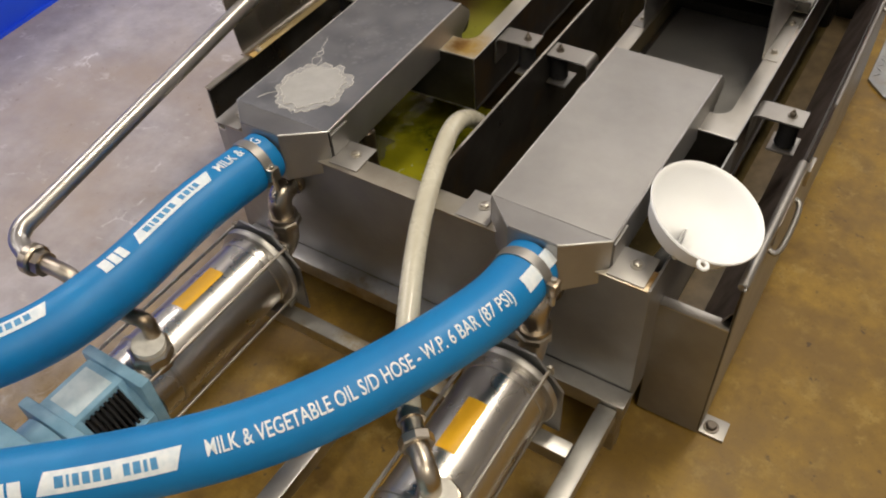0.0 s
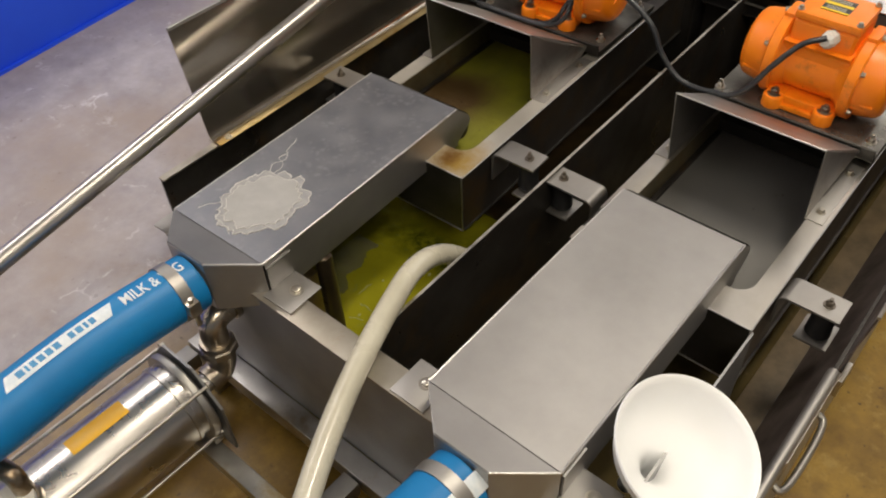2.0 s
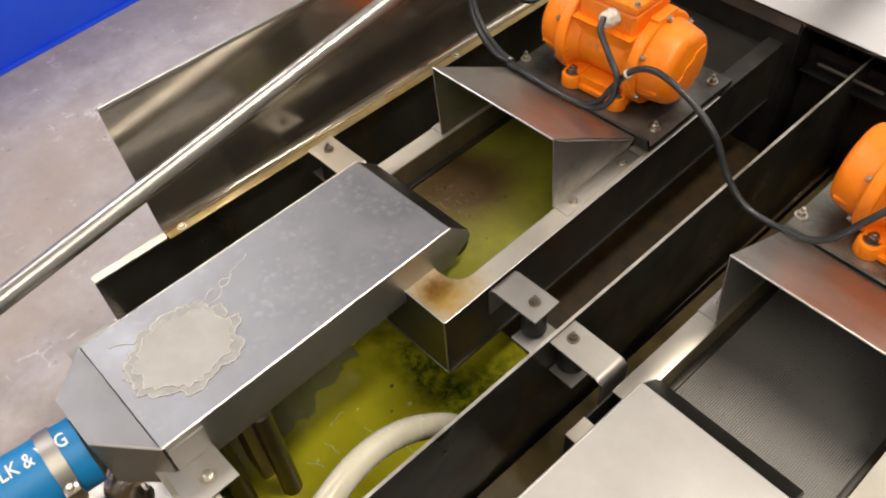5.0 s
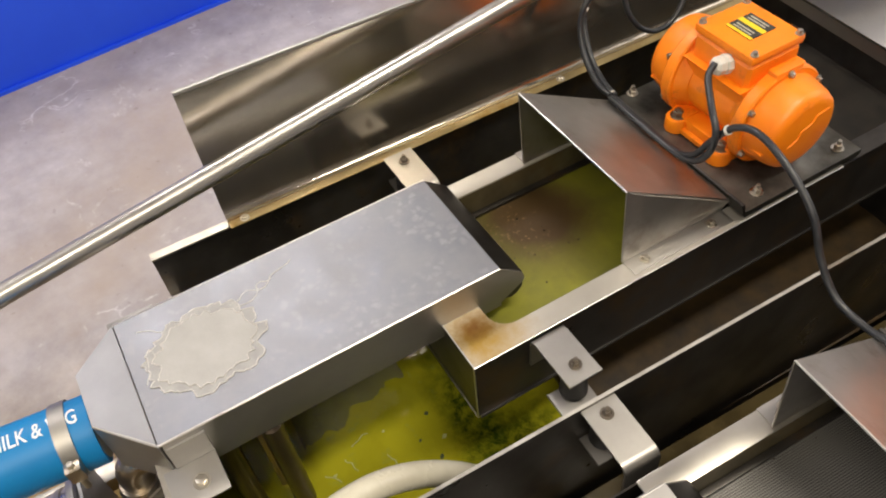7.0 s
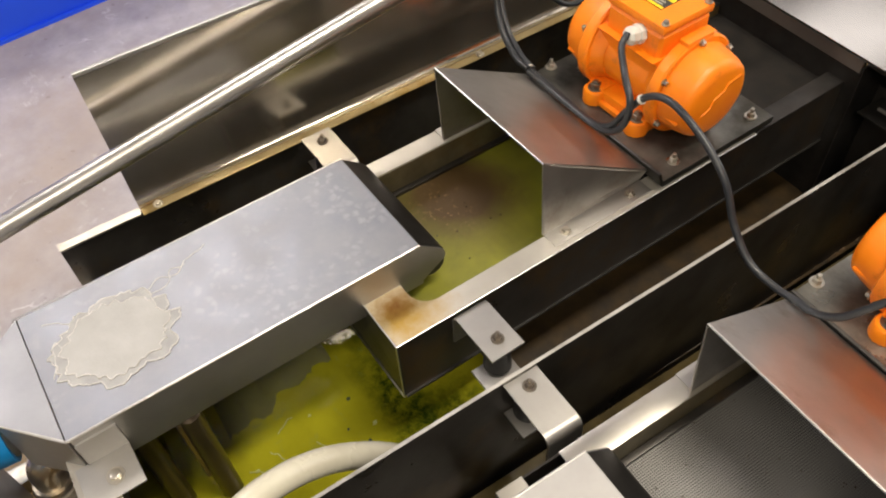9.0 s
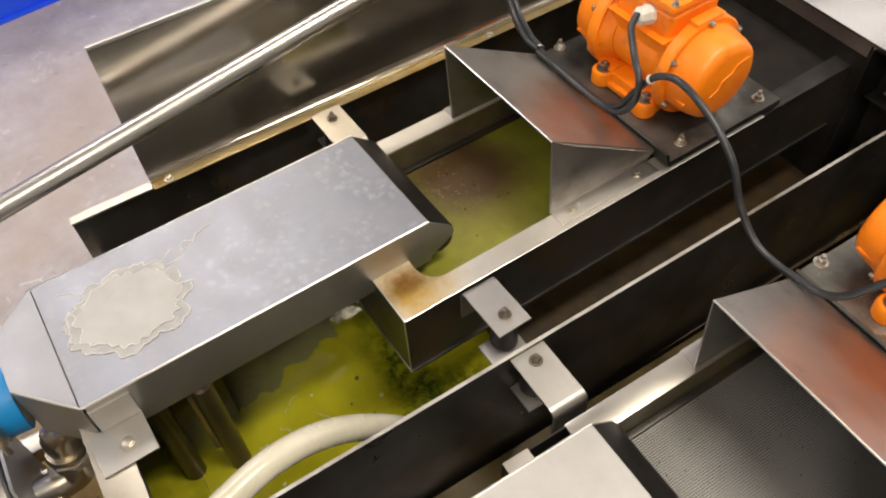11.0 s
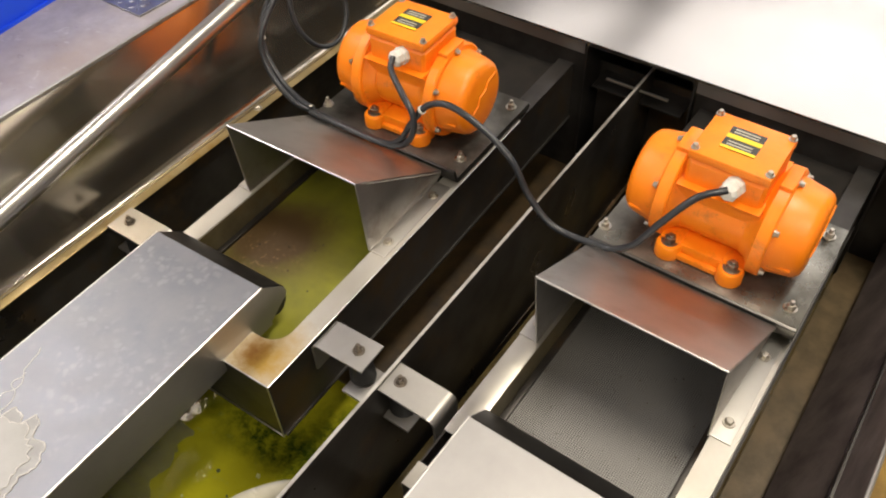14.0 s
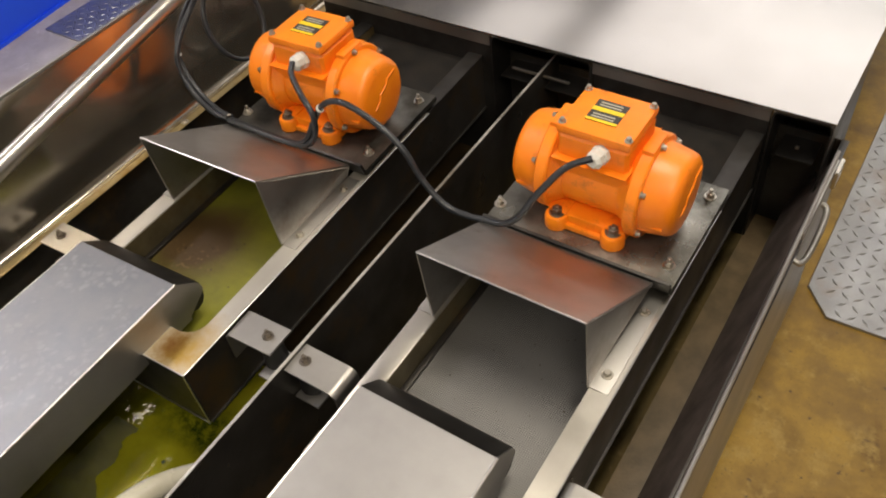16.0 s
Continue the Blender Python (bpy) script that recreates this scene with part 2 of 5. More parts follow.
WALLPAINT = plain("hall_wall_paint", (0.62, 0.63, 0.64), (0.54, 0.55, 0.56), 0.7, 0.0, 2)
CEILPAINT = plain("ceiling_panel_paint", (0.55, 0.56, 0.58), (0.48, 0.49, 0.51), 0.75, 0.0, 2)
BLUEWALL = plain("blue_wall_paint", (0.016, 0.10, 0.93), (0.012, 0.082, 0.88), 0.5, 0.0, 3, 0.1)
LAMPBODY = plain("lamp_housing", (0.75, 0.75, 0.74), (0.68, 0.68, 0.67), 0.5, 0.0, 12)


def floor_material():
    n = Nodes("worn_concrete_floor")
    big = n.noise(1.6, 8, (1, 1, 1), 0.6)
    mid = n.noise(9, 7, (1, 1, 1), 0.65)
    fine = n.noise(90, 4)
    grey = n.mix(n.ramp(mid, [(0.35, 0.0), (0.68, 1.0)]), (0.33, 0.302, 0.31), (0.47, 0.44, 0.455))
    grey = n.mix(n.ramp(big, [(0.46, 0.0), (0.66, 0.75)]), grey, (0.37, 0.30, 0.245))
    tan = n.mix(n.ramp(mid, [(0.3, 0.0), (0.7, 1.0)]), (0.115, 0.062, 0.009), (0.36, 0.225, 0.036))
    tan = n.mix(n.ramp(big, [(0.45, 0.0), (0.7, 1.0)]), tan, (0.215, 0.13, 0.024))
    tan = n.mix(n.ramp(n.noise(17, 8, (1, 1, 1), 0.7), [(0.54, 0.0), (0.66, 0.7)]), tan, (0.33, 0.225, 0.06))
    # the coating has yellowed on the machine's near side and stayed grey beyond it
    split = n.add("ShaderNodeSeparateXYZ")
    n.link(n.coord.outputs["Object"], split.inputs[0])
    edge = n.add("ShaderNodeMath")
    edge.operation = "MULTIPLY_ADD"
    n.link(big, edge.inputs[0])
    edge.inputs[1].default_value = 0.7
    n.link(split.outputs[0], edge.inputs[2])
    shift = n.add("ShaderNodeMapRange")
    shift.inputs["From Min"].default_value, shift.inputs["From Max"].default_value = -0.75, -0.35
    n.link(edge.outputs[0], shift.inputs["Value"])
    colour = n.mix(shift.outputs[0], grey, tan)
    # pale scuffs and dark flecks
    scuff = n.ramp(n.noise(4.5, 9, (1, 1.7, 1), 0.75), [(0.60, 0.0), (0.68, 0.5)])
    grey_only = n.add("ShaderNodeMath")
    grey_only.operation = "MULTIPLY"
    inverse = n.add("ShaderNodeMath")
    inverse.operation = "SUBTRACT"
    inverse.inputs[0].default_value = 1.0
    n.link(shift.outputs[0], inverse.inputs[1])
    n.link(inverse.outputs[0], grey_only.inputs[0])
    n.link(scuff, grey_only.inputs[1])
    colour = n.mix(grey_only.outputs[0], colour, (0.66, 0.64, 0.65))
    stain = n.ramp(n.noise(3.2, 9, (1, 1, 1), 0.7), [(0.50, 0.0), (0.62, 0.65)])
    tan_only = n.add("ShaderNodeMath")
    tan_only.operation = "MULTIPLY"
    n.link(stain, tan_only.inputs[0])
    n.link(shift.outputs[0], tan_only.inputs[1])
    colour = n.mix(tan_only.outputs[0], colour, (0.16, 0.095, 0.025))
    crack = n.add("ShaderNodeTexVoronoi")
    crack.feature = "DISTANCE_TO_EDGE"
    crack.inputs["Scale"].default_value = 5.5
    bend = n.add("ShaderNodeVectorMath")
    bend.operation = "MULTIPLY_ADD"
    wobble = n.add("ShaderNodeTexNoise")
    wobble.inputs["Scale"].default_value, wobble.inputs["Detail"].default_value = 6.0, 6.0
    n.link(n.coord.outputs["Object"], wobble.inputs["Vector"])
    n.link(wobble.outputs["Color"], bend.inputs[0])
    bend.inputs[1].default_value = (0.35, 0.35, 0.35)
    n.link(n.coord.outputs["Object"], bend.inputs[2])
    n.link(bend.outputs[0], crack.inputs["Vector"])
    lines, some = n.add("ShaderNodeMath"), n.add("ShaderNodeMath")
    lines.operation = some.operation = "MULTIPLY"
    n.link(n.ramp(crack.outputs["Distance"], [(0.0, 0.75), (0.05, 0.0)]), lines.inputs[0])
    n.link(n.ramp(n.noise(4.2, 7, (1, 1, 1), 0.7), [(0.56, 0.0), (0.66, 1.0)]), lines.inputs[1])
    n.link(lines.outputs[0], some.inputs[0])
    n.link(inverse.outputs[0], some.inputs[1])
    colour = n.mix(some.outputs[0], colour, (0.74, 0.73, 0.74))
    fleck = n.ramp(n.noise(38, 3), [(0.68, 0.0), (0.73, 0.85)])
    dirt = n.add("ShaderNodeMath")
    dirt.operation = "MULTIPLY"
    reach = n.add("ShaderNodeMapRange")
    reach.inputs["To Min"].default_value = 0.25
    n.link(shift.outputs[0], reach.inputs["Value"])
    n.link(fleck, dirt.inputs[0])
    n.link(reach.outputs[0], dirt.inputs[1])
    colour = n.mix(dirt.outputs[0], colour, (0.07, 0.045, 0.02))
    pits = n.add("ShaderNodeMath")
    pits.operation = "MULTIPLY"
    n.link(n.ramp(n.noise(150, 3), [(0.62, 0.0), (0.72, 0.6)]), pits.inputs[0])
    n.link(shift.outputs[0], pits.inputs[1])
    colour = n.mix(pits.outputs[0], colour, (0.09, 0.055, 0.02))
    n.bump(fine, 0.3, 0.001)
    return n.put(Base_Color=colour, Roughness=n.ramp(mid, [(0.3, 0.36), (0.7, 0.58)]), Specular_IOR_Level=0.35)


FLOOR = floor_material()


def water_material(name, a, b, c, relief, algae_shade=()):
    n = Nodes(name)
    cloud = n.noise(6, 5, (1, 1, 1), 0.6)
    small = n.noise(26, 6, (1, 1, 1), 0.6)
    colour = n.mix(n.ramp(cloud, [(0.36, 0.0), (0.66, 1.0)]), a, b)
    colour = n.mix(n.ramp(small, [(0.60, 0.0), (0.70, 0.7)]), colour, c)
    # broad dark patches paint the shadow contrast on the water
    deep = n.ramp(n.noise(5.0, 4, (1, 1, 1), 0.5), [(0.34, 0.9), (0.48, 0.0)])
    colour = n.mix(deep, colour, tuple(v * 0.22 for v in a))
    # dark green weed zones that also paint the pan's shadow on the water
    for centre, size in algae_shade:
        weed_shade = n.add("ShaderNodeMath")
        weed_shade.operation = "MULTIPLY"
        n.link(n.blob(centre, size, 0.3, 1.0, 0.4, 14), weed_shade.inputs[0])
        n.link(n.ramp(n.noise(48, 7, (1, 1, 1), 0.7), [(0.40, 1.0), (0.60, 0.35)]), weed_shade.inputs[1])
        colour = n.mix(weed_shade.outputs[0], colour, (0.022, 0.042, 0.004))
    n.bump(n.noise(16, 3, (1, 1, 1), 0.5), relief, 0.01)
    return n.put(Base_Color=colour, Roughness=0.05, IOR=1.33, Specular_IOR_Level=0.5)


WATER = water_material("murky_green_water", (0.245, 0.23, 0.009), (0.36, 0.34, 0.016), (0.28, 0.30, 0.05), 0.4, (((0.10, -0.315, 0.07), (0.20, 0.07, 1)), ((0.20, -0.26, 0.07), (0.09, 0.17, 1))))
DARKWATER = water_material("dark_brown_water", (0.055, 0.042, 0.02), (0.10, 0.075, 0.03), (0.14, 0.10, 0.05), 0.12)
CRUMB = plain("rust_crumbs", (0.14, 0.08, 0.032), (0.05, 0.03, 0.015), 0.6, 0.0, 55, 0.4)
SLUDGE = plain("brown_sludge", (0.060, 0.038, 0.016), (0.022, 0.015, 0.008), 0.4, 0.0, 22, 0.6)
SILT = plain("olive_brown_silt", (0.15, 0.105, 0.055), (0.075, 0.056, 0.028), 0.5, 0.0, 24, 0.6)
FOAM = plain("pale_foam", (0.46, 0.46, 0.22), (0.32, 0.32, 0.09), 0.5, 0.0, 60, 0.4)
# translucent pale sheet, a reflection on the water made as an object
WATERSHEEN = plain("pale_water_sheen", (0.36, 0.36, 0.24), (0.24, 0.24, 0.11), 0.24, 0.0, 22, 0.3, Alpha=0.42)
CHAFF = plain("dark_fibres", (0.035, 0.05, 0.012), (0.06, 0.08, 0.02), 0.6, 0.0, 60, 0.4)


def mesh_material(name, wire, gap, film, film_amount, silt=None):
    """Woven wire screen of 2.5 mm pitch."""
    n = Nodes(name)
    split = n.add("ShaderNodeSeparateXYZ")
    n.link(n.coord.outputs["Object"], split.inputs[0])
    waves = []
    for axis in (0, 1):
        m = n.add("ShaderNodeMath")
        m.operation = "MULTIPLY"
        m.inputs[1].default_value = 2 * math.pi / 0.0036
        n.link(split.outputs[axis], m.inputs[0])
        s = n.add("ShaderNodeMath")
        s.operation = "SINE"
        n.link(m.outputs[0], s.inputs[0])
        waves.append(s.outputs[0])
    top = n.add("ShaderNodeMath")
    top.operation = "MAXIMUM"
    n.link(waves[0], top.inputs[0])
    n.link(waves[1], top.inputs[1])
    colour = n.mix(n.ramp(top.outputs[0], [(0.25, 0.0), (0.85, 1.0)]), gap, wire)
    wet = n.ramp(n.noise(7, 6, (1, 1, 1), 0.65), [(0.5 - film_amount * 0.4, 0.0), (0.62, 1.0)])
    colour = n.mix(wet, colour, film)
    if silt:
        colour = n.mix(n.blob((-0.06, -0.235, 0.072), (0.16, 0.14, 1), 0.4, 1.05, 0.35, 12), colour, silt)
        crumbs = n.add("ShaderNodeMath")
        crumbs.operation = "MULTIPLY"
        n.link(n.blob((-0.055, -0.29, 0.072), (0.09, 0.07, 1), 0.3, 1.1, 0.4, 20), crumbs.inputs[0])
        n.link(n.ramp(n.noise(120, 3), [(0.60, 0.0), (0.68, 0.8)]), crumbs.inputs[1])
        colour = n.mix(crumbs.outputs[0], colour, (0.24, 0.15, 0.07))
    n.bump(top.outputs[0], 0.35, 0.0006)
    return n.put(Base_Color=colour, Metallic=0.1 if silt else 0.5, Roughness=n.ramp(n.noise(9, 4), [(0.3, 0.3), (0.7, 0.5)]))


MESH_GREEN = mesh_material("green_wet_screen", (0.16, 0.15, 0.03), (0.04, 0.035, 0.01), (0.215, 0.215, 0.017), 0.6, (0.075, 0.045, 0.016))
MESH_GREY = mesh_material("grey_wet_screen", (0.30, 0.295, 0.28), (0.075, 0.07, 0.067), (0.20, 0.195, 0.185), 0.1)


def checker_material():
    return steel("checker_plate_steel", (0.40, 0.40, 0.395), (0.27, 0.27, 0.27), 0.30, 0.50, (9, 9, 9), 0.8, (0.28, 0.24, 0.2))


CHECKER = checker_material()

# ---- mesh helpers ----


def thing(name, base, label, category, group="", kind=""):
    ob = new(name)
    ob.empty_display_size = 0.05
    ob.location = base
    return tagged(ob, label, category, group, kind)


def origin(ob):
    total = Vector((0, 0, 0))
    while ob is not None:
        total += Vector(ob.location)
        ob = ob.parent
    return total


def finish(bm, material, angle=35):
    bmesh.ops.recalc_face_normals(bm, faces=bm.faces)
    me = bpy.data.meshes.new("shape")
    bm.to_mesh(me)
    bm.free()
    me.materials.append(material)
    me.shade_smooth()
    me.set_sharp_from_angle(angle=radians(angle))
    return me


def part(name, bm, material, parent, label="", angle=35):
    """One mesh under a thing or part; the bmesh is given in the world's metres."""
    bmesh.ops.translate(bm, verts=bm.verts, vec=-origin(parent))
    ob = new(name, finish(bm, material, angle))
    ob.parent = parent
    return tagged(ob, label)


def single(name, bm, material, label, category, group="", kind="", angle=35):
    """A thing of one mesh, with its origin at the middle of its base."""
    lo = Vector([min(v.co[i] for v in bm.verts) for i in range(3)])
    hi = Vector([max(v.co[i] for v in bm.verts) for i in range(3)])
    base = Vector(((lo.x + hi.x) / 2, (lo.y + hi.y) / 2, lo.z))
    bmesh.ops.translate(bm, verts=bm.verts, vec=-base)
    ob = new(name, finish(bm, material, angle))
    ob.location = base
    return tagged(ob, label, category, group, kind)


def bm_new():
    return bmesh.new()


def bevel(bm, geom_faces, width, seg=2):
    edges = list({e for f in geom_faces for e in f.edges})
    bmesh.ops.bevel(bm, geom=edges, offset=width, segments=seg, affect="EDGES", profile=0.6)


def box(bm, x0, x1, y0, y1, z0, z1, bev=0.0, seg=2):
    v = [bm.verts.new(p) for p in ((x0, y0, z0), (x1, y0, z0), (x1, y1, z0), (x0, y1, z0), (x0, y0, z1), (x1, y0, z1), (x1, y1, z1), (x0, y1, z1))]
    f = [bm.faces.new([v[i] for i in q]) for q in ((3, 2, 1, 0), (4, 5, 6, 7), (0, 1, 5, 4), (1, 2, 6, 5), (2, 3, 7, 6), (3, 0, 4, 7))]
    if bev:
        bevel(bm, f, bev, seg)
    return bm


def prism(bm, ring, push, bev=0.0):
    """A polygon pushed along a vector into a solid."""
    push = Vector(push)
    a = [bm.verts.new(Vector(p)) for p in ring]
    b = [bm.verts.new(Vector(p) + push) for p in ring]
    f = [bm.faces.new(a[::-1]), bm.faces.new(b)]
    for i in range(len(ring)):
        j = (i + 1) % len(ring)
        f.append(bm.faces.new((a[i], a[j], b[j], b[i])))
    if bev:
        bevel(bm, f, bev, 1)
    return bm


def sheet(bm, ring, thick, bev=0.0):
    """A flat sheet of a given thickness, centred on the polygon."""
    p = [Vector(q) for q in ring]
    n = (p[1] - p[0]).cross(p[2] - p[0]).normalized()
    return prism(bm, [q - n * thick / 2 for q in p], n * thick, bev)


def frame_of(direction):
    d = Vector(direction).normalized()
    return d.to_track_quat("Z", "Y").to_matrix().to_4x4()


def lathe(bm, profile, at=(0, 0, 0), axis=(0, 0, 1), seg=32, sides=None):
    """Turns (radius, height) pairs round an axis; closed where the radius is 0."""
    m = Matrix.Translation(at) @ frame_of(axis)
    rings = []
    for r, h in profile:
        if r <= 1e-6:
            rings.append([bm.verts.new(m @ Vector((0, 0, h)))])
        else:
            rings.append([bm.verts.new(m @ Vector((r * math.cos(2 * math.pi * i / seg), r * math.sin(2 * math.pi * i / seg), h))) for i in range(seg)])
    for a, b in zip(rings, rings[1:]):
        for i in range(seg):
            j = (i + 1) % seg
            q = [a[i % len(a)], a[j % len(a)], b[j % len(b)], b[i % len(b)]]
            q = list(dict.fromkeys(q))
            if len(q) > 2:
                bm.faces.new(q)
    return bm


def rod(bm, p0, p1, r, seg=20, bev=0.15):
    p0, p1 = Vector(p0), Vector(p1)
    h = (p1 - p0).length
    c = min(r * bev, h * 0.2)
    return lathe(bm, [(0, 0), (r - c, 0), (r, c), (r, h - c), (r - c, h), (0, h)], p0, p1 - p0, seg)


def curve_points(pts, steps=10):
    """A smooth line through the points."""
    p = [Vector(q) for q in pts]
    p = [p[0] * 2 - p[1]] + p + [p[-1] * 2 - p[-2]]
    out = []
    for i in range(1, len(p) - 2):
        for s in range(steps):
            t = s / steps
            a, b, c, d = p[i - 1], p[i], p[i + 1], p[i + 2]
            out.append(0.5 * (2 * b + (c - a) * t + (2 * a - 5 * b + 4 * c - d) * t * t + (3 * b - a - 3 * c + d) * t ** 3))
    out.append(p[-2])
    return out


def frames_along(pts):
    """Tangent, side and up along a line, without twist, up kept near z."""
    rows = []
    for i, q in enumerate(pts):
        t = (pts[min(i + 1, len(pts) - 1)] - pts[max(i - 1, 0)]).normalized()
        if i == 0:
            ref = Vector((0, 0, 1)) if abs(t.z) < 0.9 else Vector((1, 0, 0))
            side = t.cross(ref).normalized()
        else:
            side = (side - t * side.dot(t)).normalized()
        rows.append((q, t, side, side.cross(t)))
    return rows


def tube(bm, pts, r, seg=20, steps=10, smooth=True, wall=0.0):
    line = curve_points(pts, steps) if smooth else [Vector(q) for q in pts]
    rings = []
    for q, t, side, up in frames_along(line):
        rings.append([bm.verts.new(q + r * (math.cos(a) * side + math.sin(a) * up)) for a in (2 * math.pi * k / seg for k in range(seg))])
    for a, b in zip(rings, rings[1:]):
        for i in range(seg):
            j = (i + 1) % seg
            bm.faces.new((a[i], a[j], b[j], b[i]))
    bm.faces.new(rings[0][::-1])
    bm.faces.new(rings[-1])
    return bm


def hex_bolt(bm, at, r=0.008, h=0.006, stud=0.0, axis=(0, 0, 1), washer=1.5):
    at, ax = Vector(at), Vector(axis).normalized()
    if washer:
        rod(bm, at, at + ax * 0.0018, r * washer, 18)
    lathe(bm, [(0, 0), (r, 0), (r, h * 0.85), (r * 0.85, h), (0, h)], at + ax * 0.0018, ax, 6)
    if stud:
        rod(bm, at + ax * h, at + ax * (h + stud), r * 0.5, 12)
    return bm


def bolt_part(at, parent, material=None, r=0.008, h=0.006, stud=0.0, axis=(0, 0, 1), name="bolt"):
    return part(name, hex_bolt(bm_new(), at, r, h, stud, axis), material or BOLT, parent)


# ---- hall ----
def hall():
    single("floor", box(bm_new(), -6, 5, -5, 7.6, FZ - 0.2, FZ), FLOOR, "worn concrete floor, grey and ochre, stained", "floor", kind="structure")
    single("ceiling", box(bm_new(), -6, 5, -5, 7.6, 4.3, 4.5), CEILPAINT, "pale grey panelled hall ceiling", "ceiling", kind="structure")
    single("wall_south", box(bm_new(), -6, 5, -5.2, -5, FZ, 4.3), WALLPAINT, "plain light grey hall wall", "wall", kind="structure")
    single("wall_east", box(bm_new(), 5, 5.2, -5, 7.6, FZ, 4.3), WALLPAINT, "plain light grey hall wall", "wall", kind="structure")
    single("wall_west", box(bm_new(), -6.2, -6, -5, 7.6, FZ, 4.3), WALLPAINT, "plain light grey hall wall", "wall", kind="structure")
    bm = bm_new()
    box(bm, -6, -1.4, 7.6, 7.8, FZ, 4.3)
    box(bm, 2.0, 5, 7.6, 7.8, FZ, 4.3)
    box(bm, -1.4, 2.0, 7.6, 7.8, FZ, 1.7)
    box(bm, -1.4, 2.0, 7.6, 7.8, 4.1, 4.3)
    single("wall_north", bm, WALLPAINT, "light grey hall wall with a high window band", "wall", kind="structure")
    n = Nodes("bright_overcast_sky")
    sky = n.put(Base_Color=(0.8, 0.8, 0.8), Emission_Color=(1.0, 0.97, 0.94), Emission_Strength=1.5)
    single("backdrop", box(bm_new(), -1.6, 2.2, 8.0, 8.02, 1.4, 4.4), sky, "bright overcast sky outside the high window", "sky", kind="structure")
    for x, y, wide, long, _, _ in LAMPS:
        lamp = thing("ceiling_lamp", (x, y, 4.14), "white surface-mounted rectangular ceiling lamp", "ceiling lamp", "hall lamps")
        part("housing", box(bm_new(), x - wide / 2 - 0.02, x + wide / 2 + 0.02, y - long / 2 - 0.02, y + long / 2 + 0.02, 4.14, 4.297, 0.01), LAMPBODY, lamp)
    barrier = thing("blue_partition", (-2.805, 1.5, FZ), "deep blue smooth partition panel on the floor", "partition", kind="structure")
    part("panel", box(bm_new(), -2.84, -2.77, -2.5, 5.5, FZ + 0.012, 0.56, 0.006), BLUEWALL, barrier)
    barrier.rotation_euler.z = radians(7)
    part("foot_rail", box(bm_new(), -2.85, -2.76, -2.5, 5.5, FZ, FZ + 0.012), BLUEWALL, barrier)


def checker_plate(ring, base, label):
    ob = thing("checker_plate", base, label, "floor plate", "floor plates")
    part("plate", prism(bm_new(), [(x, y, FZ) for x, y in ring], (0, 0, 0.008), 0.001), CHECKER, ob)
    xs, ys = [p[0] for p in ring], [p[1] for p in ring]
    bm = bm_new()

    def inside(x, y):
        hit = False
        for (xa, ya), (xb, yb) in zip(ring, ring[1:] + ring[:1]):
            if (ya > y) != (yb > y) and x < (xb - xa) * (y - ya) / (yb - ya) + xa:
                hit = not hit
        return hit
    i = 0
    y = min(ys) + 0.02
    while y < max(ys) - 0.01:
        x = min(xs) + 0.02
        j = 0
        while x < max(xs) - 0.01:
            if all(inside(x + dx, y + dy) for dx in (-0.018, 0.018) for dy in (-0.018, 0.018)):
                a = radians(45 if (i + j) % 2 else -45)
                u, v = Vector((math.cos(a), math.sin(a), 0)), Vector((-math.sin(a), math.cos(a), 0))
                c = Vector((x, y, FZ + 0.008))
                q = [bm.verts.new(c + u * s * 0.014) for s in (-1, 1)] + [bm.verts.new(c + v * s * 0.0042) for s in (-1, 1)]
                t = bm.verts.new(c + Vector((0, 0, 0.0022)))
                for e, f in ((0, 2), (2, 1), (1, 3), (3, 0)):
                    bm.faces.new((q[e], q[f], t))
            x += 0.03
            j += 1
        y += 0.03
        i += 1
    studs = part("raised_pattern", bm, CHECKER, ob)
    tagged(studs, kind="stuff")


# ---- settling tank ----
Y0, Y1 = 0.945, 2.46            # front and back of the tank
TX0, TX1 = -1.10, -0.125        # front wall's ends
OX0, OX1 = -1.240, 0.010        # outer trough walls
DIV = -0.598


LEAN = -0.025                   # the old outer wall stands slightly askew


def slant(bm, x, half, y0, y1, z0, z1, lean):
    """A thin upright strip along y, drifting sideways by lean metres a metre."""
    far = x + lean * (y1 - y0)
    return prism(bm, [(x - half, y0, z0), (x + half, y0, z0), (far + half, y1, z0), (far - half, y1, z0)], (0, 0, z1 - z0))


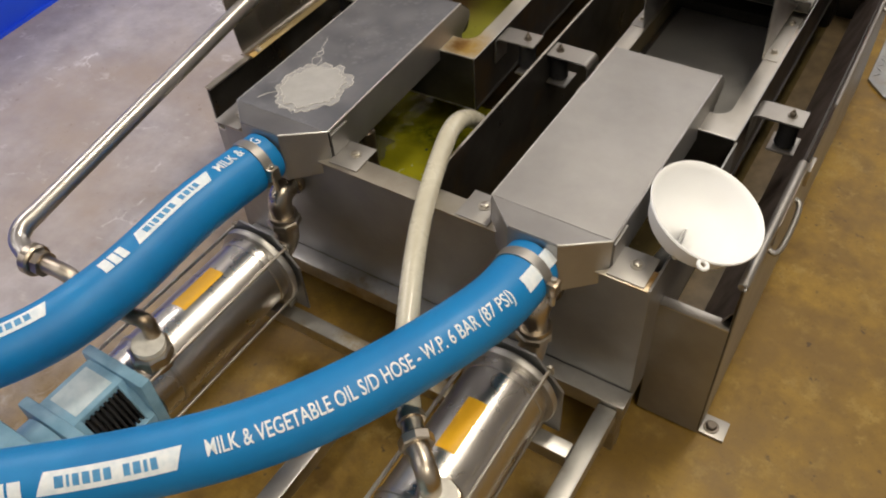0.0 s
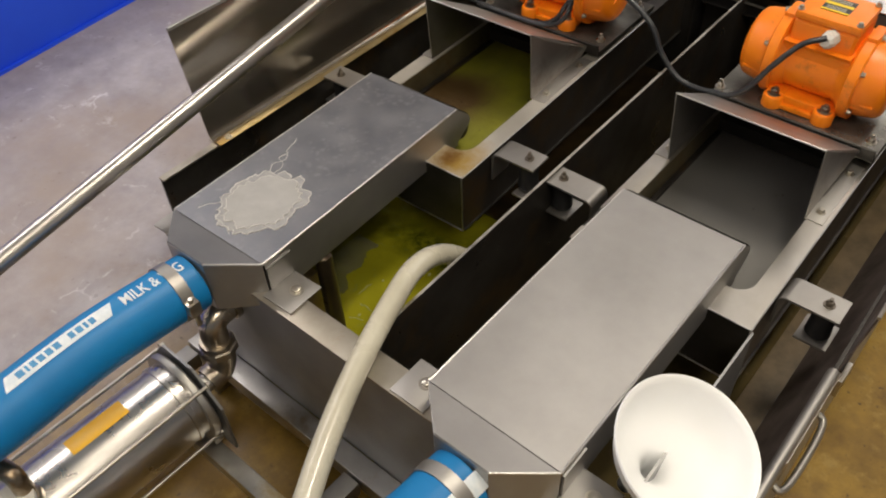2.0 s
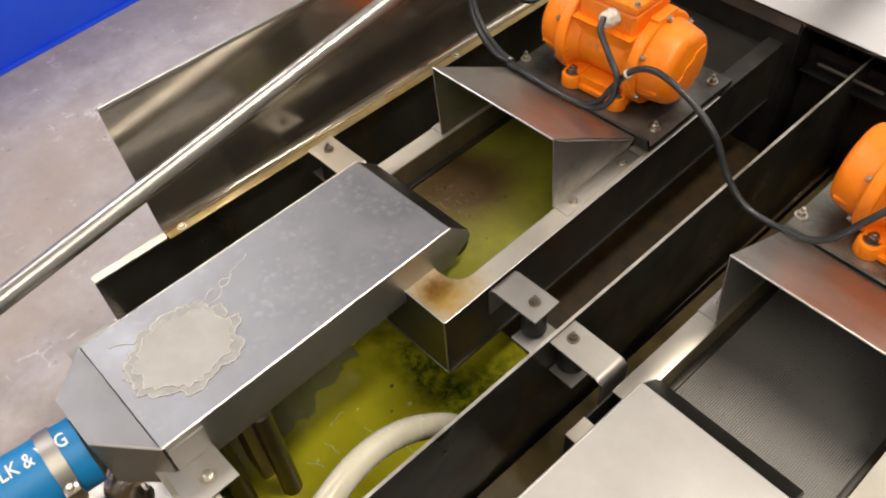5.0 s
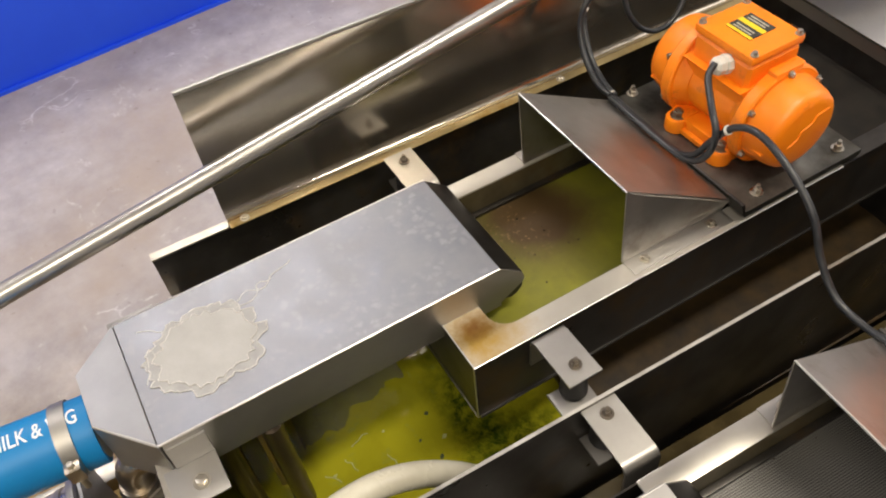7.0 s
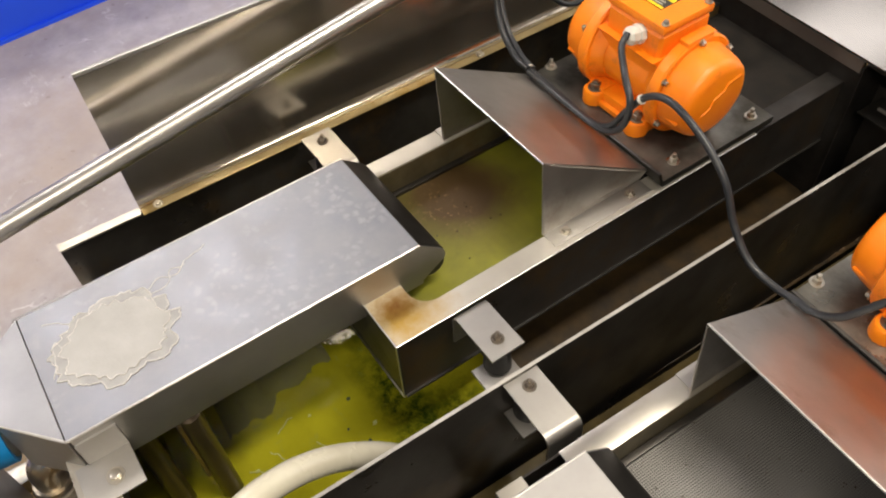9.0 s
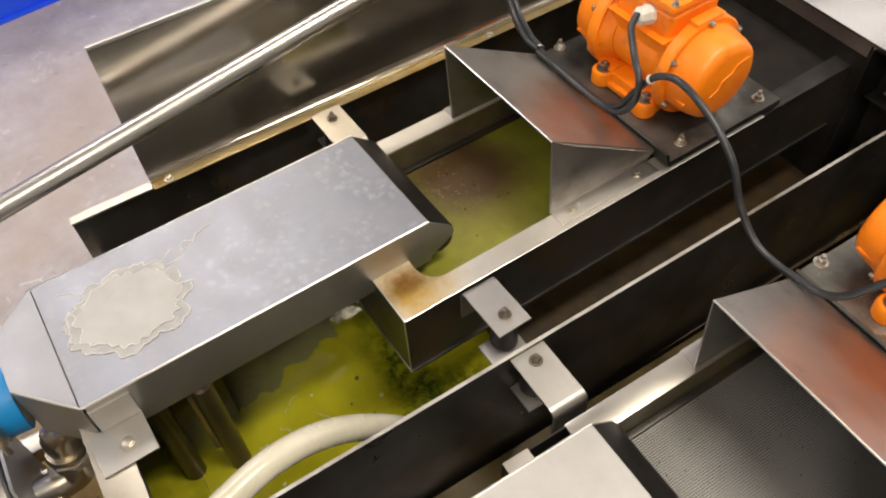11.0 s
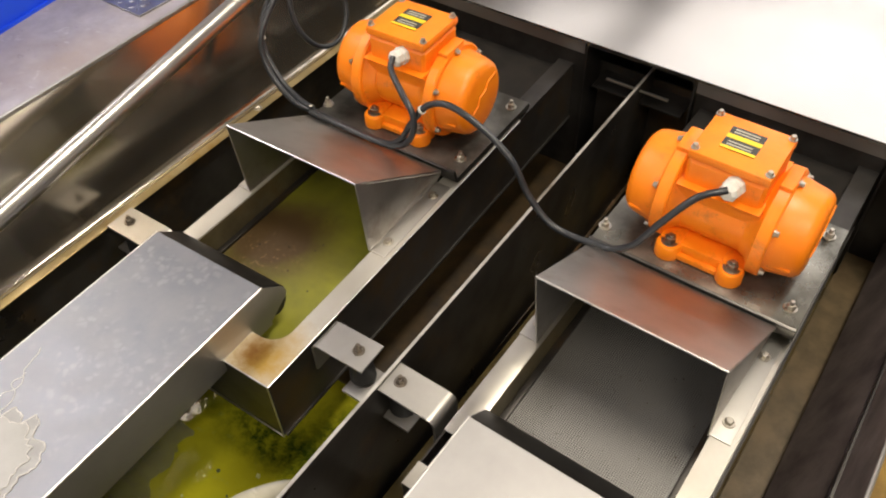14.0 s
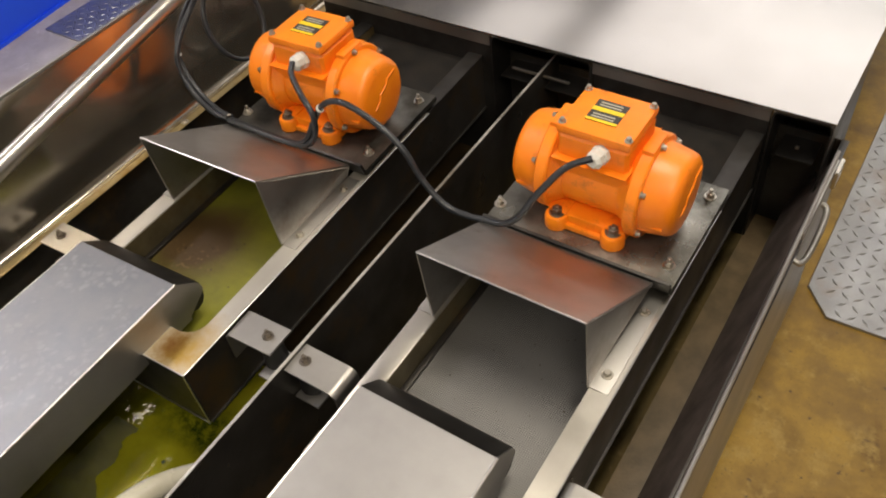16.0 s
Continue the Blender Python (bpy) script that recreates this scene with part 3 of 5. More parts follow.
def tank():
    ob = thing("settling_tank", ((OX0 + OX1) / 2, 1.68, FZ), "two-lane stainless steel settling tank on a tube frame", "tank")
    part("front_wall", box(bm_new(), TX0, TX1, Y0, Y0 + 0.004, 0.11, 0.412), WALLS, ob)
    bm = box(bm_new(), TX0, TX1, Y0 - 0.006, Y0 + 0.045, 0.412, 0.416, 0.001)
    part("front_rim", bm, RUSTY, ob, "flat bent steel rim with brown residue")
    part("end_cheek", box(bm_new(), TX1, TX1 + 0.004, Y0, 1.40, 0.06, 0.412), WALLS, ob)
    part("end_cheek", box(bm_new(), TX0 - 0.004, TX0, Y0, 1.40, 0.06, 0.412), WALLS, ob)
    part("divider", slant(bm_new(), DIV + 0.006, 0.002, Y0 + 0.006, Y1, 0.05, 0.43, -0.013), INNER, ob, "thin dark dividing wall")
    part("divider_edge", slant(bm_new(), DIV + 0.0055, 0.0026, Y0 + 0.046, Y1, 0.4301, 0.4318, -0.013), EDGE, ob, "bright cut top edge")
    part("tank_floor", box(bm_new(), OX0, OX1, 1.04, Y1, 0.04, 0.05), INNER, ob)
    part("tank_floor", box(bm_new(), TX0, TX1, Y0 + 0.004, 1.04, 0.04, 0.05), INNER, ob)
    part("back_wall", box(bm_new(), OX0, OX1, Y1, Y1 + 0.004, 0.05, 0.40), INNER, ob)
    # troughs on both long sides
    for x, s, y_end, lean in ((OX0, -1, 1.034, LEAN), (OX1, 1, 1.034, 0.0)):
        # wall's inside carries shade in its colour; the outer skin is plain steel
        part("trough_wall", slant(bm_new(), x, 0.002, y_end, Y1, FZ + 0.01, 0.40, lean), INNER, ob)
        part("trough_skin", slant(bm_new(), x + s * 0.0034, 0.001, y_end, Y1, FZ + 0.01, 0.399, lean), WALLS, ob)
        a, b = sorted((x, TX1 + 0.004 if s > 0 else TX0 - 0.004))
        part("trough_end", box(bm_new(), a, b, y_end - 0.004, y_end, FZ + 0.008, 0.290), WALLS, ob)
        part("trough_end_lip", box(bm_new(), a + 0.001, b - 0.001, y_end - 0.006, y_end + 0.018, 0.2905, 0.2945, 0.0012), RAIL, ob)
    part("trough_rim", slant(bm_new(), OX0 + 0.001, 0.009, 1.034, 1.178, 0.40, 0.404, LEAN), RUSTY, ob)
    part("trough_rim", slant(bm_new(), OX0 - 0.010, 0.018, 1.18, Y1, 0.40, 0.404, LEAN), RUSTY, ob, "flat rim with ochre residue")
    part("trough_rim", rod(bm_new(), (OX1 - 0.002, 1.045, 0.395), (OX1 - 0.002, 1.42, 0.395), 0.010, 14), SHEET, ob)
    part("trough_rim", box(bm_new(), OX1 - 0.006, OX1 + 0.008, 1.42, Y1, 0.40, 0.404, 0.001), FRAMEDARK, ob)
    part("floor_foot", box(bm_new(), -0.02, 0.066, 1.036, 1.086, FZ, FZ + 0.008, 0.001), SHEET, ob)
    bolt_part((0.034, 1.058, FZ + 0.008), ob, DARKBOLT, 0.011, 0.010)
    part("sill_tube", box(bm_new(), TX0, TX1 + 0.01, Y0 - 0.045, Y0 - 0.001, 0.07, 0.112, 0.004), SKID, ob)
    for x in (TX0 + 0.02, TX1 - 0.02):
        part("leg", box(bm_new(), x - 0.02, x + 0.02, Y0 - 0.04, Y0 - 0.002, FZ, 0.07, 0.003), SKID, ob)
    return ob


def guards(tank_ob):
    left = thing("splash_guard", (-1.25, 1.8, 0.404), "tall tilted stainless splash guard with oily film", "splash guard", "splash guards")
    bm = bm_new()
    prof = [(-1.268, 0.4062), (-1.272, 0.408), (-1.275, 0.412), (-1.278, 0.420), (-1.280, 0.432), (-1.286, 0.48), (-1.297, 0.55), (-1.306, 0.61), (-1.313, 0.659)]
    ya, yb = 1.18, 2.95
    rows = []
    for k, (x, z) in enumerate(prof):
        rows.append([bm.verts.new((x, ya + (yb - ya) * s / 12 + 0, z)) for s in range(13)])
    back = []
    for k, (x, z) in enumerate(prof):
        back.append([bm.verts.new((x - 0.003, ya + (yb - ya) * s / 12, z)) for s in range(13)])
    for g in (rows, back):
        for a, b in zip(g, g[1:]):
            for i in range(12):
                bm.faces.new((a[i], a[i + 1], b[i + 1], b[i]))
    for e in (0, -1):
        for i in range(12):
            bm.faces.new((rows[e][i], rows[e][i + 1], back[e][i + 1], back[e][i]))
    for a, b, c, d in zip(rows, rows[1:], back, back[1:]):
        for i in (0, 12):
            bm.faces.new((a[i], b[i], d[i], c[i]))
    part("sheet", bm, GUARD, left)
    part("hem", box(bm_new(), -1.317, -1.309, ya, yb, 0.657, 0.664, 0.001), SHEET, left)
    part("ledge", box(bm_new(), -1.268, -1.241, ya, yb, 0.4046, 0.4066, 0.0006), OCHRE, left, "flat ledge with ochre residue")
    part("seam", box(bm_new(), -1.2625, -1.2595, ya, yb, 0.4067, 0.4092, 0.0008), RUSTY, left)
    for y in (1.21, 1.9):
        bolt_part((-1.2515, y, 0.4066), left, BOLT, 0.006, 0.004)
    left.rotation_euler.z = radians(1.45)
    right = thing("splash_guard", (0.01, 1.8, 0.404), "upright stainless splash guard with brown rust inside", "splash guard", "splash guards")
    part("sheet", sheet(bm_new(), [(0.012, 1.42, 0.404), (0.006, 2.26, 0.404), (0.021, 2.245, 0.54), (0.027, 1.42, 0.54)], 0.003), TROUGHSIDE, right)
    part("hem", tube(bm_new(), [(0.027, 1.42, 0.541), (0.021, 2.245, 0.541)], 0.0032, 8, 1, False), SHEET, right)
    for dy, dx, dz in ((0, 0, 0), (0.94, -0.001, 0.02)):
        strap = part("handle_strap", box(bm_new(), 0.0145 + dx, 0.0185 + dx, 1.22 + dy, 1.44 + dy, 0.345 + dz, 0.398 + dz, 0.001), SHEET, tank_ob)
        pts = [(0.012, 1.21, 0.345), (0.028, 1.212, 0.338), (0.034, 1.25, 0.335), (0.034, 1.33, 0.335), (0.028, 1.368, 0.338), (0.012, 1.37, 0.345)]
        part("grip", tube(bm_new(), [(x + dx, y + dy, z + dz) for x, y, z in pts], 0.006, 12), SHEET, strap, "bent bar grip")
        part("catch", box(bm_new(), 0.011 + dx, 0.026 + dx, 1.42 + dy, 1.47 + dy, 0.34 + dz, 0.38 + dz, 0.003), BOLT, strap)


# ---- vibrating screens ----
PY0, PY1 = 1.396, 2.44


def screen(cx, mesh, label, rust, yaw):
    ob = thing("vibrating_screen", (cx, 1.911, 0.288), label, "vibrating screen", "vibrating screens")
    l0, l1, r0, r1 = cx - 0.165, cx - 0.128, cx + 0.150, cx + 0.187
    top = 0.420
    rail = RUSTLIP if rust else RAIL
    part("side_rail", box(bm_new(), l0, l1, PY0 + 0.1, 2.15, top - 0.004, top, 0.001), rail, ob)
    # rear length of the rails in a darker steel, shade painted in
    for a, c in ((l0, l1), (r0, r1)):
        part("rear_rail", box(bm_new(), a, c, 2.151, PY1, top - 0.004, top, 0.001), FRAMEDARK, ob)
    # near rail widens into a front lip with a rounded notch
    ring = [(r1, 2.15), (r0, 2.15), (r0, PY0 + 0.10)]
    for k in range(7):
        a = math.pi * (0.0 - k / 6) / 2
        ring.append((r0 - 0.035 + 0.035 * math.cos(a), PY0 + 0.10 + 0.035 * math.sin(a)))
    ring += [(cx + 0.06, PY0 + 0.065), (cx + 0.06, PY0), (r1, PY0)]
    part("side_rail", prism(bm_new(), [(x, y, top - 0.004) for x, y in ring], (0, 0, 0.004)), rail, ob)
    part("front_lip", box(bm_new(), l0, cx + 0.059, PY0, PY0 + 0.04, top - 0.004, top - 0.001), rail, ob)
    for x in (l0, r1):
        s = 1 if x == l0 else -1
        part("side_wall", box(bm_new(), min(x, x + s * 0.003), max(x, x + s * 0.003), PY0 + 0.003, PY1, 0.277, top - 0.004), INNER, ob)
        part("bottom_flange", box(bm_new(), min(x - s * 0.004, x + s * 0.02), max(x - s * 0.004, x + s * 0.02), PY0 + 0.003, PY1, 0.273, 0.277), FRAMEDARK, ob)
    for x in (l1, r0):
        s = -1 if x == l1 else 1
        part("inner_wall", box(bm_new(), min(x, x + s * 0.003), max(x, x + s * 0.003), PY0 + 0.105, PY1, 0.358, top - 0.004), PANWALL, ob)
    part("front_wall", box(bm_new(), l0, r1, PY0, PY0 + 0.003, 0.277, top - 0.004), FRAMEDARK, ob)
    # pale strips on the pan's folds paint their highlight
    for p, q in (((cx + 0.06, PY0 - 0.001, top), (r1, PY0 - 0.001, top)), ((r1, PY0 - 0.001, top), (r1, PY0 - 0.001, 0.274)), ((r1 + 0.001, PY0, top - 0.001), (r1 + 0.001, 2.15, top - 0.001)), ((l0, PY0 - 0.001, 0.275), (r1, PY0 - 0.001, 0.275))):
        part("fold_highlight", tube(bm_new(), [p, q], 0.0014, 8, 1, False), BRIGHT, ob)
    part("wire_mesh", box(bm_new(), l1 - 0.003, r0 + 0.003, PY0 + 0.02, PY1, 0.356, 0.360), mesh, ob)
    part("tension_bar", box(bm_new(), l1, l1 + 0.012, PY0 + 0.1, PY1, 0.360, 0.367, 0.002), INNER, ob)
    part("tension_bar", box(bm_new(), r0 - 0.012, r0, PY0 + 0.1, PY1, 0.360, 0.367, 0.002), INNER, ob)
    part("floor_mat", box(bm_new(), l1 + 0.001, r0 - 0.001, 1.92, PY1, 0.368, 0.398, 0.004), MATTBLACK, ob, "dark floor behind the motor")
    # hood
    f, b, zt, zb = 1.697, 1.907, 0.578, 0.455
    part("hood_roof", sheet(bm_new(), [(cx - 0.142, f, zt), (cx + 0.142, f, zt), (cx + 0.160, b, zb), (cx - 0.155, b, zb)], 0.002), HOOD, ob)
    # pale strip along the front rim stands for its lit thickness
    part("hood_edge", tube(bm_new(), [(cx - 0.142, f - 0.001, zt), (cx + 0.142, f - 0.001, zt)], 0.0018, 8, 1, False), BRIGHT, ob)
    for s, tx, bx in ((-1, -0.142, -0.134), (1, 0.142, 0.148)):
        part("hood_edge", tube(bm_new(), [(cx + tx, f - 0.001, zt), (cx + bx, f + 0.002, top + 0.003)], 0.0014, 8, 1, False), SHEET, ob)
        rear = 0.160 if s > 0 else -0.155
        bm = bm_new()
        sheet(bm, [(cx + tx, f, zt - 0.001), (cx + bx, f + 0.004, top + 0.002), (cx + bx, b, top + 0.002), (cx + rear, b, zb - 0.002)], 0.002)
        part("hood_cheek", bm, HOOD, ob)
        a, c = sorted((cx + bx, cx + bx + s * 0.032))
        part("hood_foot", box(bm_new(), a, c, f + 0.004, b, top, top + 0.002, 0.0006), SHEET, ob)
        for y in (f + 0.037, b - 0.035):
            bolt_part((cx + bx + s * 0.016, y, top + 0.002), ob, BOLT, 0.0062, 0.006)
    # motor plate
    part("motor_plate", box(bm_new(), cx - 0.166, cx + 0.188, 1.920, 2.185, 0.428, 0.442, 0.001), PLATE if rust else GALV, ob, "oily dark plate" if rust else "scuffed zinc plate")
    part("plate_lip", sheet(bm_new(), [(cx - 0.162, 1.910, 0.463), (cx + 0.188, 1.910, 0.463), (cx + 0.188, 1.920, 0.432), (cx - 0.162, 1.920, 0.432)], 0.006, 0.001), FRAMEDARK, ob)
    for x in (-0.159, 0.164):
        for y in (1.966, 2.153):
            bolt_part((cx + x, y, 0.442), ob, BOLT, 0.0075, 0.008, 0.010)
    # brackets on rubber mounts
    for s in (-1, 1):
        x_in, x_out = (r1 + 0.003 if s > 0 else l0 - 0.014), cx + s * 0.292
        bracket = bm_new()
        ring = [(x_out, top + 0.003)]
        ring += [(x_in + s * (0.016 - 0.016 * math.sin(a)), top - 0.013 + 0.016 * math.cos(a)) for a in (radians(15 * k) for k in range(7))] + [(x_in, 0.353), (x_in + s * 0.004, 0.353)]
        ring += [(x_in + s * (0.016 - 0.012 * math.sin(a)), top - 0.013 + 0.012 * math.cos(a)) for a in (radians(90 - 15 * k) for k in range(7))] + [(x_out, top - 0.001)]
        prism(bracket, [(x, 1.492, z) for x, z in ring], (0, 0.058, 0))
        bk = part("bracket", bracket, SHEET, ob, "bent bracket plate")
        bolt_part((cx + s * 0.264, 1.522, top + 0.003), bk, DARKBOLT, 0.0068, 0.008, 0.008)
        mount = part("rubber_mount", lathe(bm_new(), [(0, 0), (0.018, 0), (0.022, 0.006), (0.020, 0.035), (0.022, 0.061), (0.018, 0.067), (0, 0.067)], (cx + s * 0.264, 1.522, 0.350), (0, 0, 1), 20), BLACK, ob, "black rubber buffer")
    ob.rotation_euler.z = radians(yaw)
    return ob


def mount_shelves():
    for x0, x1 in ((DIV - 0.082, DIV - 0.003), (DIV + 0.003, DIV + 0.052), (-0.078, -0.022), (OX0 + 0.002, TX0 - 0.065)):
        single("mount_shelf", box(bm_new(), x0, x1, 1.492, 1.556, 0.345, 0.350, 0.0008), SHEET, "small steel shelf under a rubber buffer", "shelf", "mount shelves")


def vibration_motor():
    cx, cy, cz = -0.932, 2.044, 0.529
    ob = thing("vibration_motor", (cx, cy, 0.443), "orange painted cast vibration motor with yellow label", "motor", "vibration motors")
    prof = [(0, -0.075), (0.066, -0.075), (0.066, 0.075), (0, 0.075)]
    part("body", lathe(bm_new(), prof, (cx, cy, cz), (1, 0, 0), 40), ORANGE, ob)
    for s in (-1, 1):
        part("end_flange", lathe(bm_new(), [(0, 0.070), (0.0885, 0.070), (0.0915, 0.073), (0.0915, 0.090), (0.0885, 0.093), (0, 0.093)], (cx, cy, cz), (s, 0, 0), 40), ORANGE, ob)
        a, b = sorted((cx + s * 0.0705, cx + s * 0.0925))
        part("flange_lug", box(bm_new(), a, b, cy - 0.030, cy + 0.030, cz + 0.070, cz + 0.0945, 0.005), ORANGE, ob)
        part("neck", lathe(bm_new(), [(0, 0.05), (0.068, 0.05), (0.072, 0.060), (0.083, 0.071), (0, 0.071)], (cx, cy, cz), (s, 0, 0), 40), ORANGE, ob)
        cap = part("end_cap", lathe(bm_new(), [(0, 0.092), (0.080, 0.092), (0.0785, 0.104), (0.0735, 0.132), (0.0705, 0.1405), (0.064, 0.146), (0.054, 0.1485), (0, 0.150)], (cx, cy, cz), (s, 0, 0), 40), ORANGE, ob)
        a, b = sorted((cx + s * 0.093, cx + s * 0.134))
        bm = box(bm_new(), a, b, cy - 0.0745, cy - 0.066, cz - 0.024, cz - 0.019, 0.001)
        part("cap_rib", bm, ORANGE, cap)
        if s > 0:
            crease = [(0.094, -0.072, -0.034), (0.126, -0.066, -0.032), (0.142, -0.050, -0.024), (0.1495, -0.030, -0.012), (0.150, -0.016, -0.004), (0.150, -0.012, 0.010), (0.150, 0.010, 0.018), (0.150, 0.016, 0.030), (0.149, 0.044, 0.034)]
            part("mould_line", tube(bm_new(), [(cx + x, cy + y, cz + z) for x, y, z in crease], 0.0016, 8, 1, False), ORANGE, cap)
        for k in range(6):
            a = math.pi * (k / 3 + 1 / 6)
            bolt_part((cx + s * 0.093, cy + 0.0855 * math.cos(a), cz + 0.0855 * math.sin(a)), cap, BOLT, 0.0045, 0.006, 0, (s, 0, 0))
    # terminal box
    bm = bm_new()
    prism(bm, [(cx - 0.062, cy - 0.060, cz), (cx + 0.062, cy - 0.060, cz), (cx + 0.062, cy + 0.052, cz), (cx - 0.062, cy + 0.052, cz)], (0, 0, 0.105), 0.006)
    part("terminal_box", bm, ORANGE, ob)
    # cast flare from the box into the round body
    for side in (-1, 1):
        curve = [(0.059 + 0.016 * (1 - math.sin(q)), 0.062 - 0.052 * (1 - math.cos(q))) for q in (radians(15 * k) for k in range(7))]
        ring = [(cx - 0.066, cy + side * y - (0.004 if side > 0 else 0), cz + z) for y, z in curve] + [(cx - 0.066, cy, cz + 0.01), (cx - 0.066, cy, cz + 0.062)]
        part("cast_flare", prism(bm_new(), ring, (0.132, 0, 0)), ORANGE, ob)
    lid = part("terminal_lid", box(bm_new(), cx - 0.064, cx + 0.064, cy - 0.062, cy + 0.054, cz + 0.1055, cz + 0.122, 0.006), ORANGE, ob)
    for x in (-0.057, 0.057):
        for y in (-0.052, 0.044):
            bolt_part((cx + x, cy + y, cz + 0.122), lid, BOLT, 0.0046, 0.006)
    zt = cz + 0.1222
    lab = part("label_plate", box(bm_new(), cx - 0.029, cx + 0.025, cy - 0.030, cy + 0.026, zt, zt + 0.0012), LABELBLACK, lid, "black and yellow warning label")
    zt += 0.0012
    part("label_band", box(bm_new(), cx - 0.029, cx + 0.025, cy - 0.004, cy + 0.006, zt, zt + 0.0006), LABELYELLOW, lab)
    part("label_band", box(bm_new(), cx - 0.029, cx + 0.025, cy - 0.030, cy - 0.024, zt, zt + 0.0006), LABELYELLOW, lab)
    for y in (-0.019, -0.012, 0.012, 0.019):
        part("print_bar", box(bm_new(), cx - 0.022, cx + 0.016, cy + y - 0.0014, cy + y + 0.0014, zt, zt + 0.0005), LABELGREY, lab)
    g = Vector((cx + 0.017, cy - 0.060, cz + 0.088))
    d = Vector((-0.1, -1, 0.1)).normalized()
    gl = part("cable_gland", lathe(bm_new(), [(0, 0), (0.017, 0), (0.017, 0.009), (0.014, 0.011), (0.0155, 0.013), (0.0155, 0.024), (0.009, 0.030), (0, 0.030)], g, d, 8), GLAND, ob, "pale nylon cable gland", 20)
    # feet
    for s in (-1, 1):
        for x in (-0.053, 0.053):
            bm = bm_new()
            y = cy + s * 0.075
            lathe(bm, [(0, 0), (0.0215, 0), (0.0215, 0.022), (0.019, 0.026), (0, 0.026)], (cx + x, y, 0.443), (0, 0, 1), 20)
            foot = part("foot", bm, ORANGE, ob)
            part("foot_web", box(bm_new(), cx + x - 0.018, cx + x + 0.018, min(y, cy + s * 0.035), max(y, cy + s * 0.035), 0.443, 0.475, 0.004), ORANGE, ob)
            bolt_part((cx + x, y, 0.469), foot, DARKBOLT, 0.0095, 0.010, 0.006)
    for s in (-1, 1):
        part("base_strip", box(bm_new(), cx - 0.07, cx + 0.07, cy + s * 0.072 - 0.012, cy + s * 0.072 + 0.012, 0.4435, 0.455, 0.004), ORANGE, ob)
    part("base_bridge", box(bm_new(), cx - 0.05, cx + 0.05, cy - 0.075, cy + 0.075, 0.444, 0.472, 0.006), ORANGE, ob)
    copy_thing(ob, pose(-0.305, cy, 0.443))
    ob.rotation_euler.z = radians(2.5)


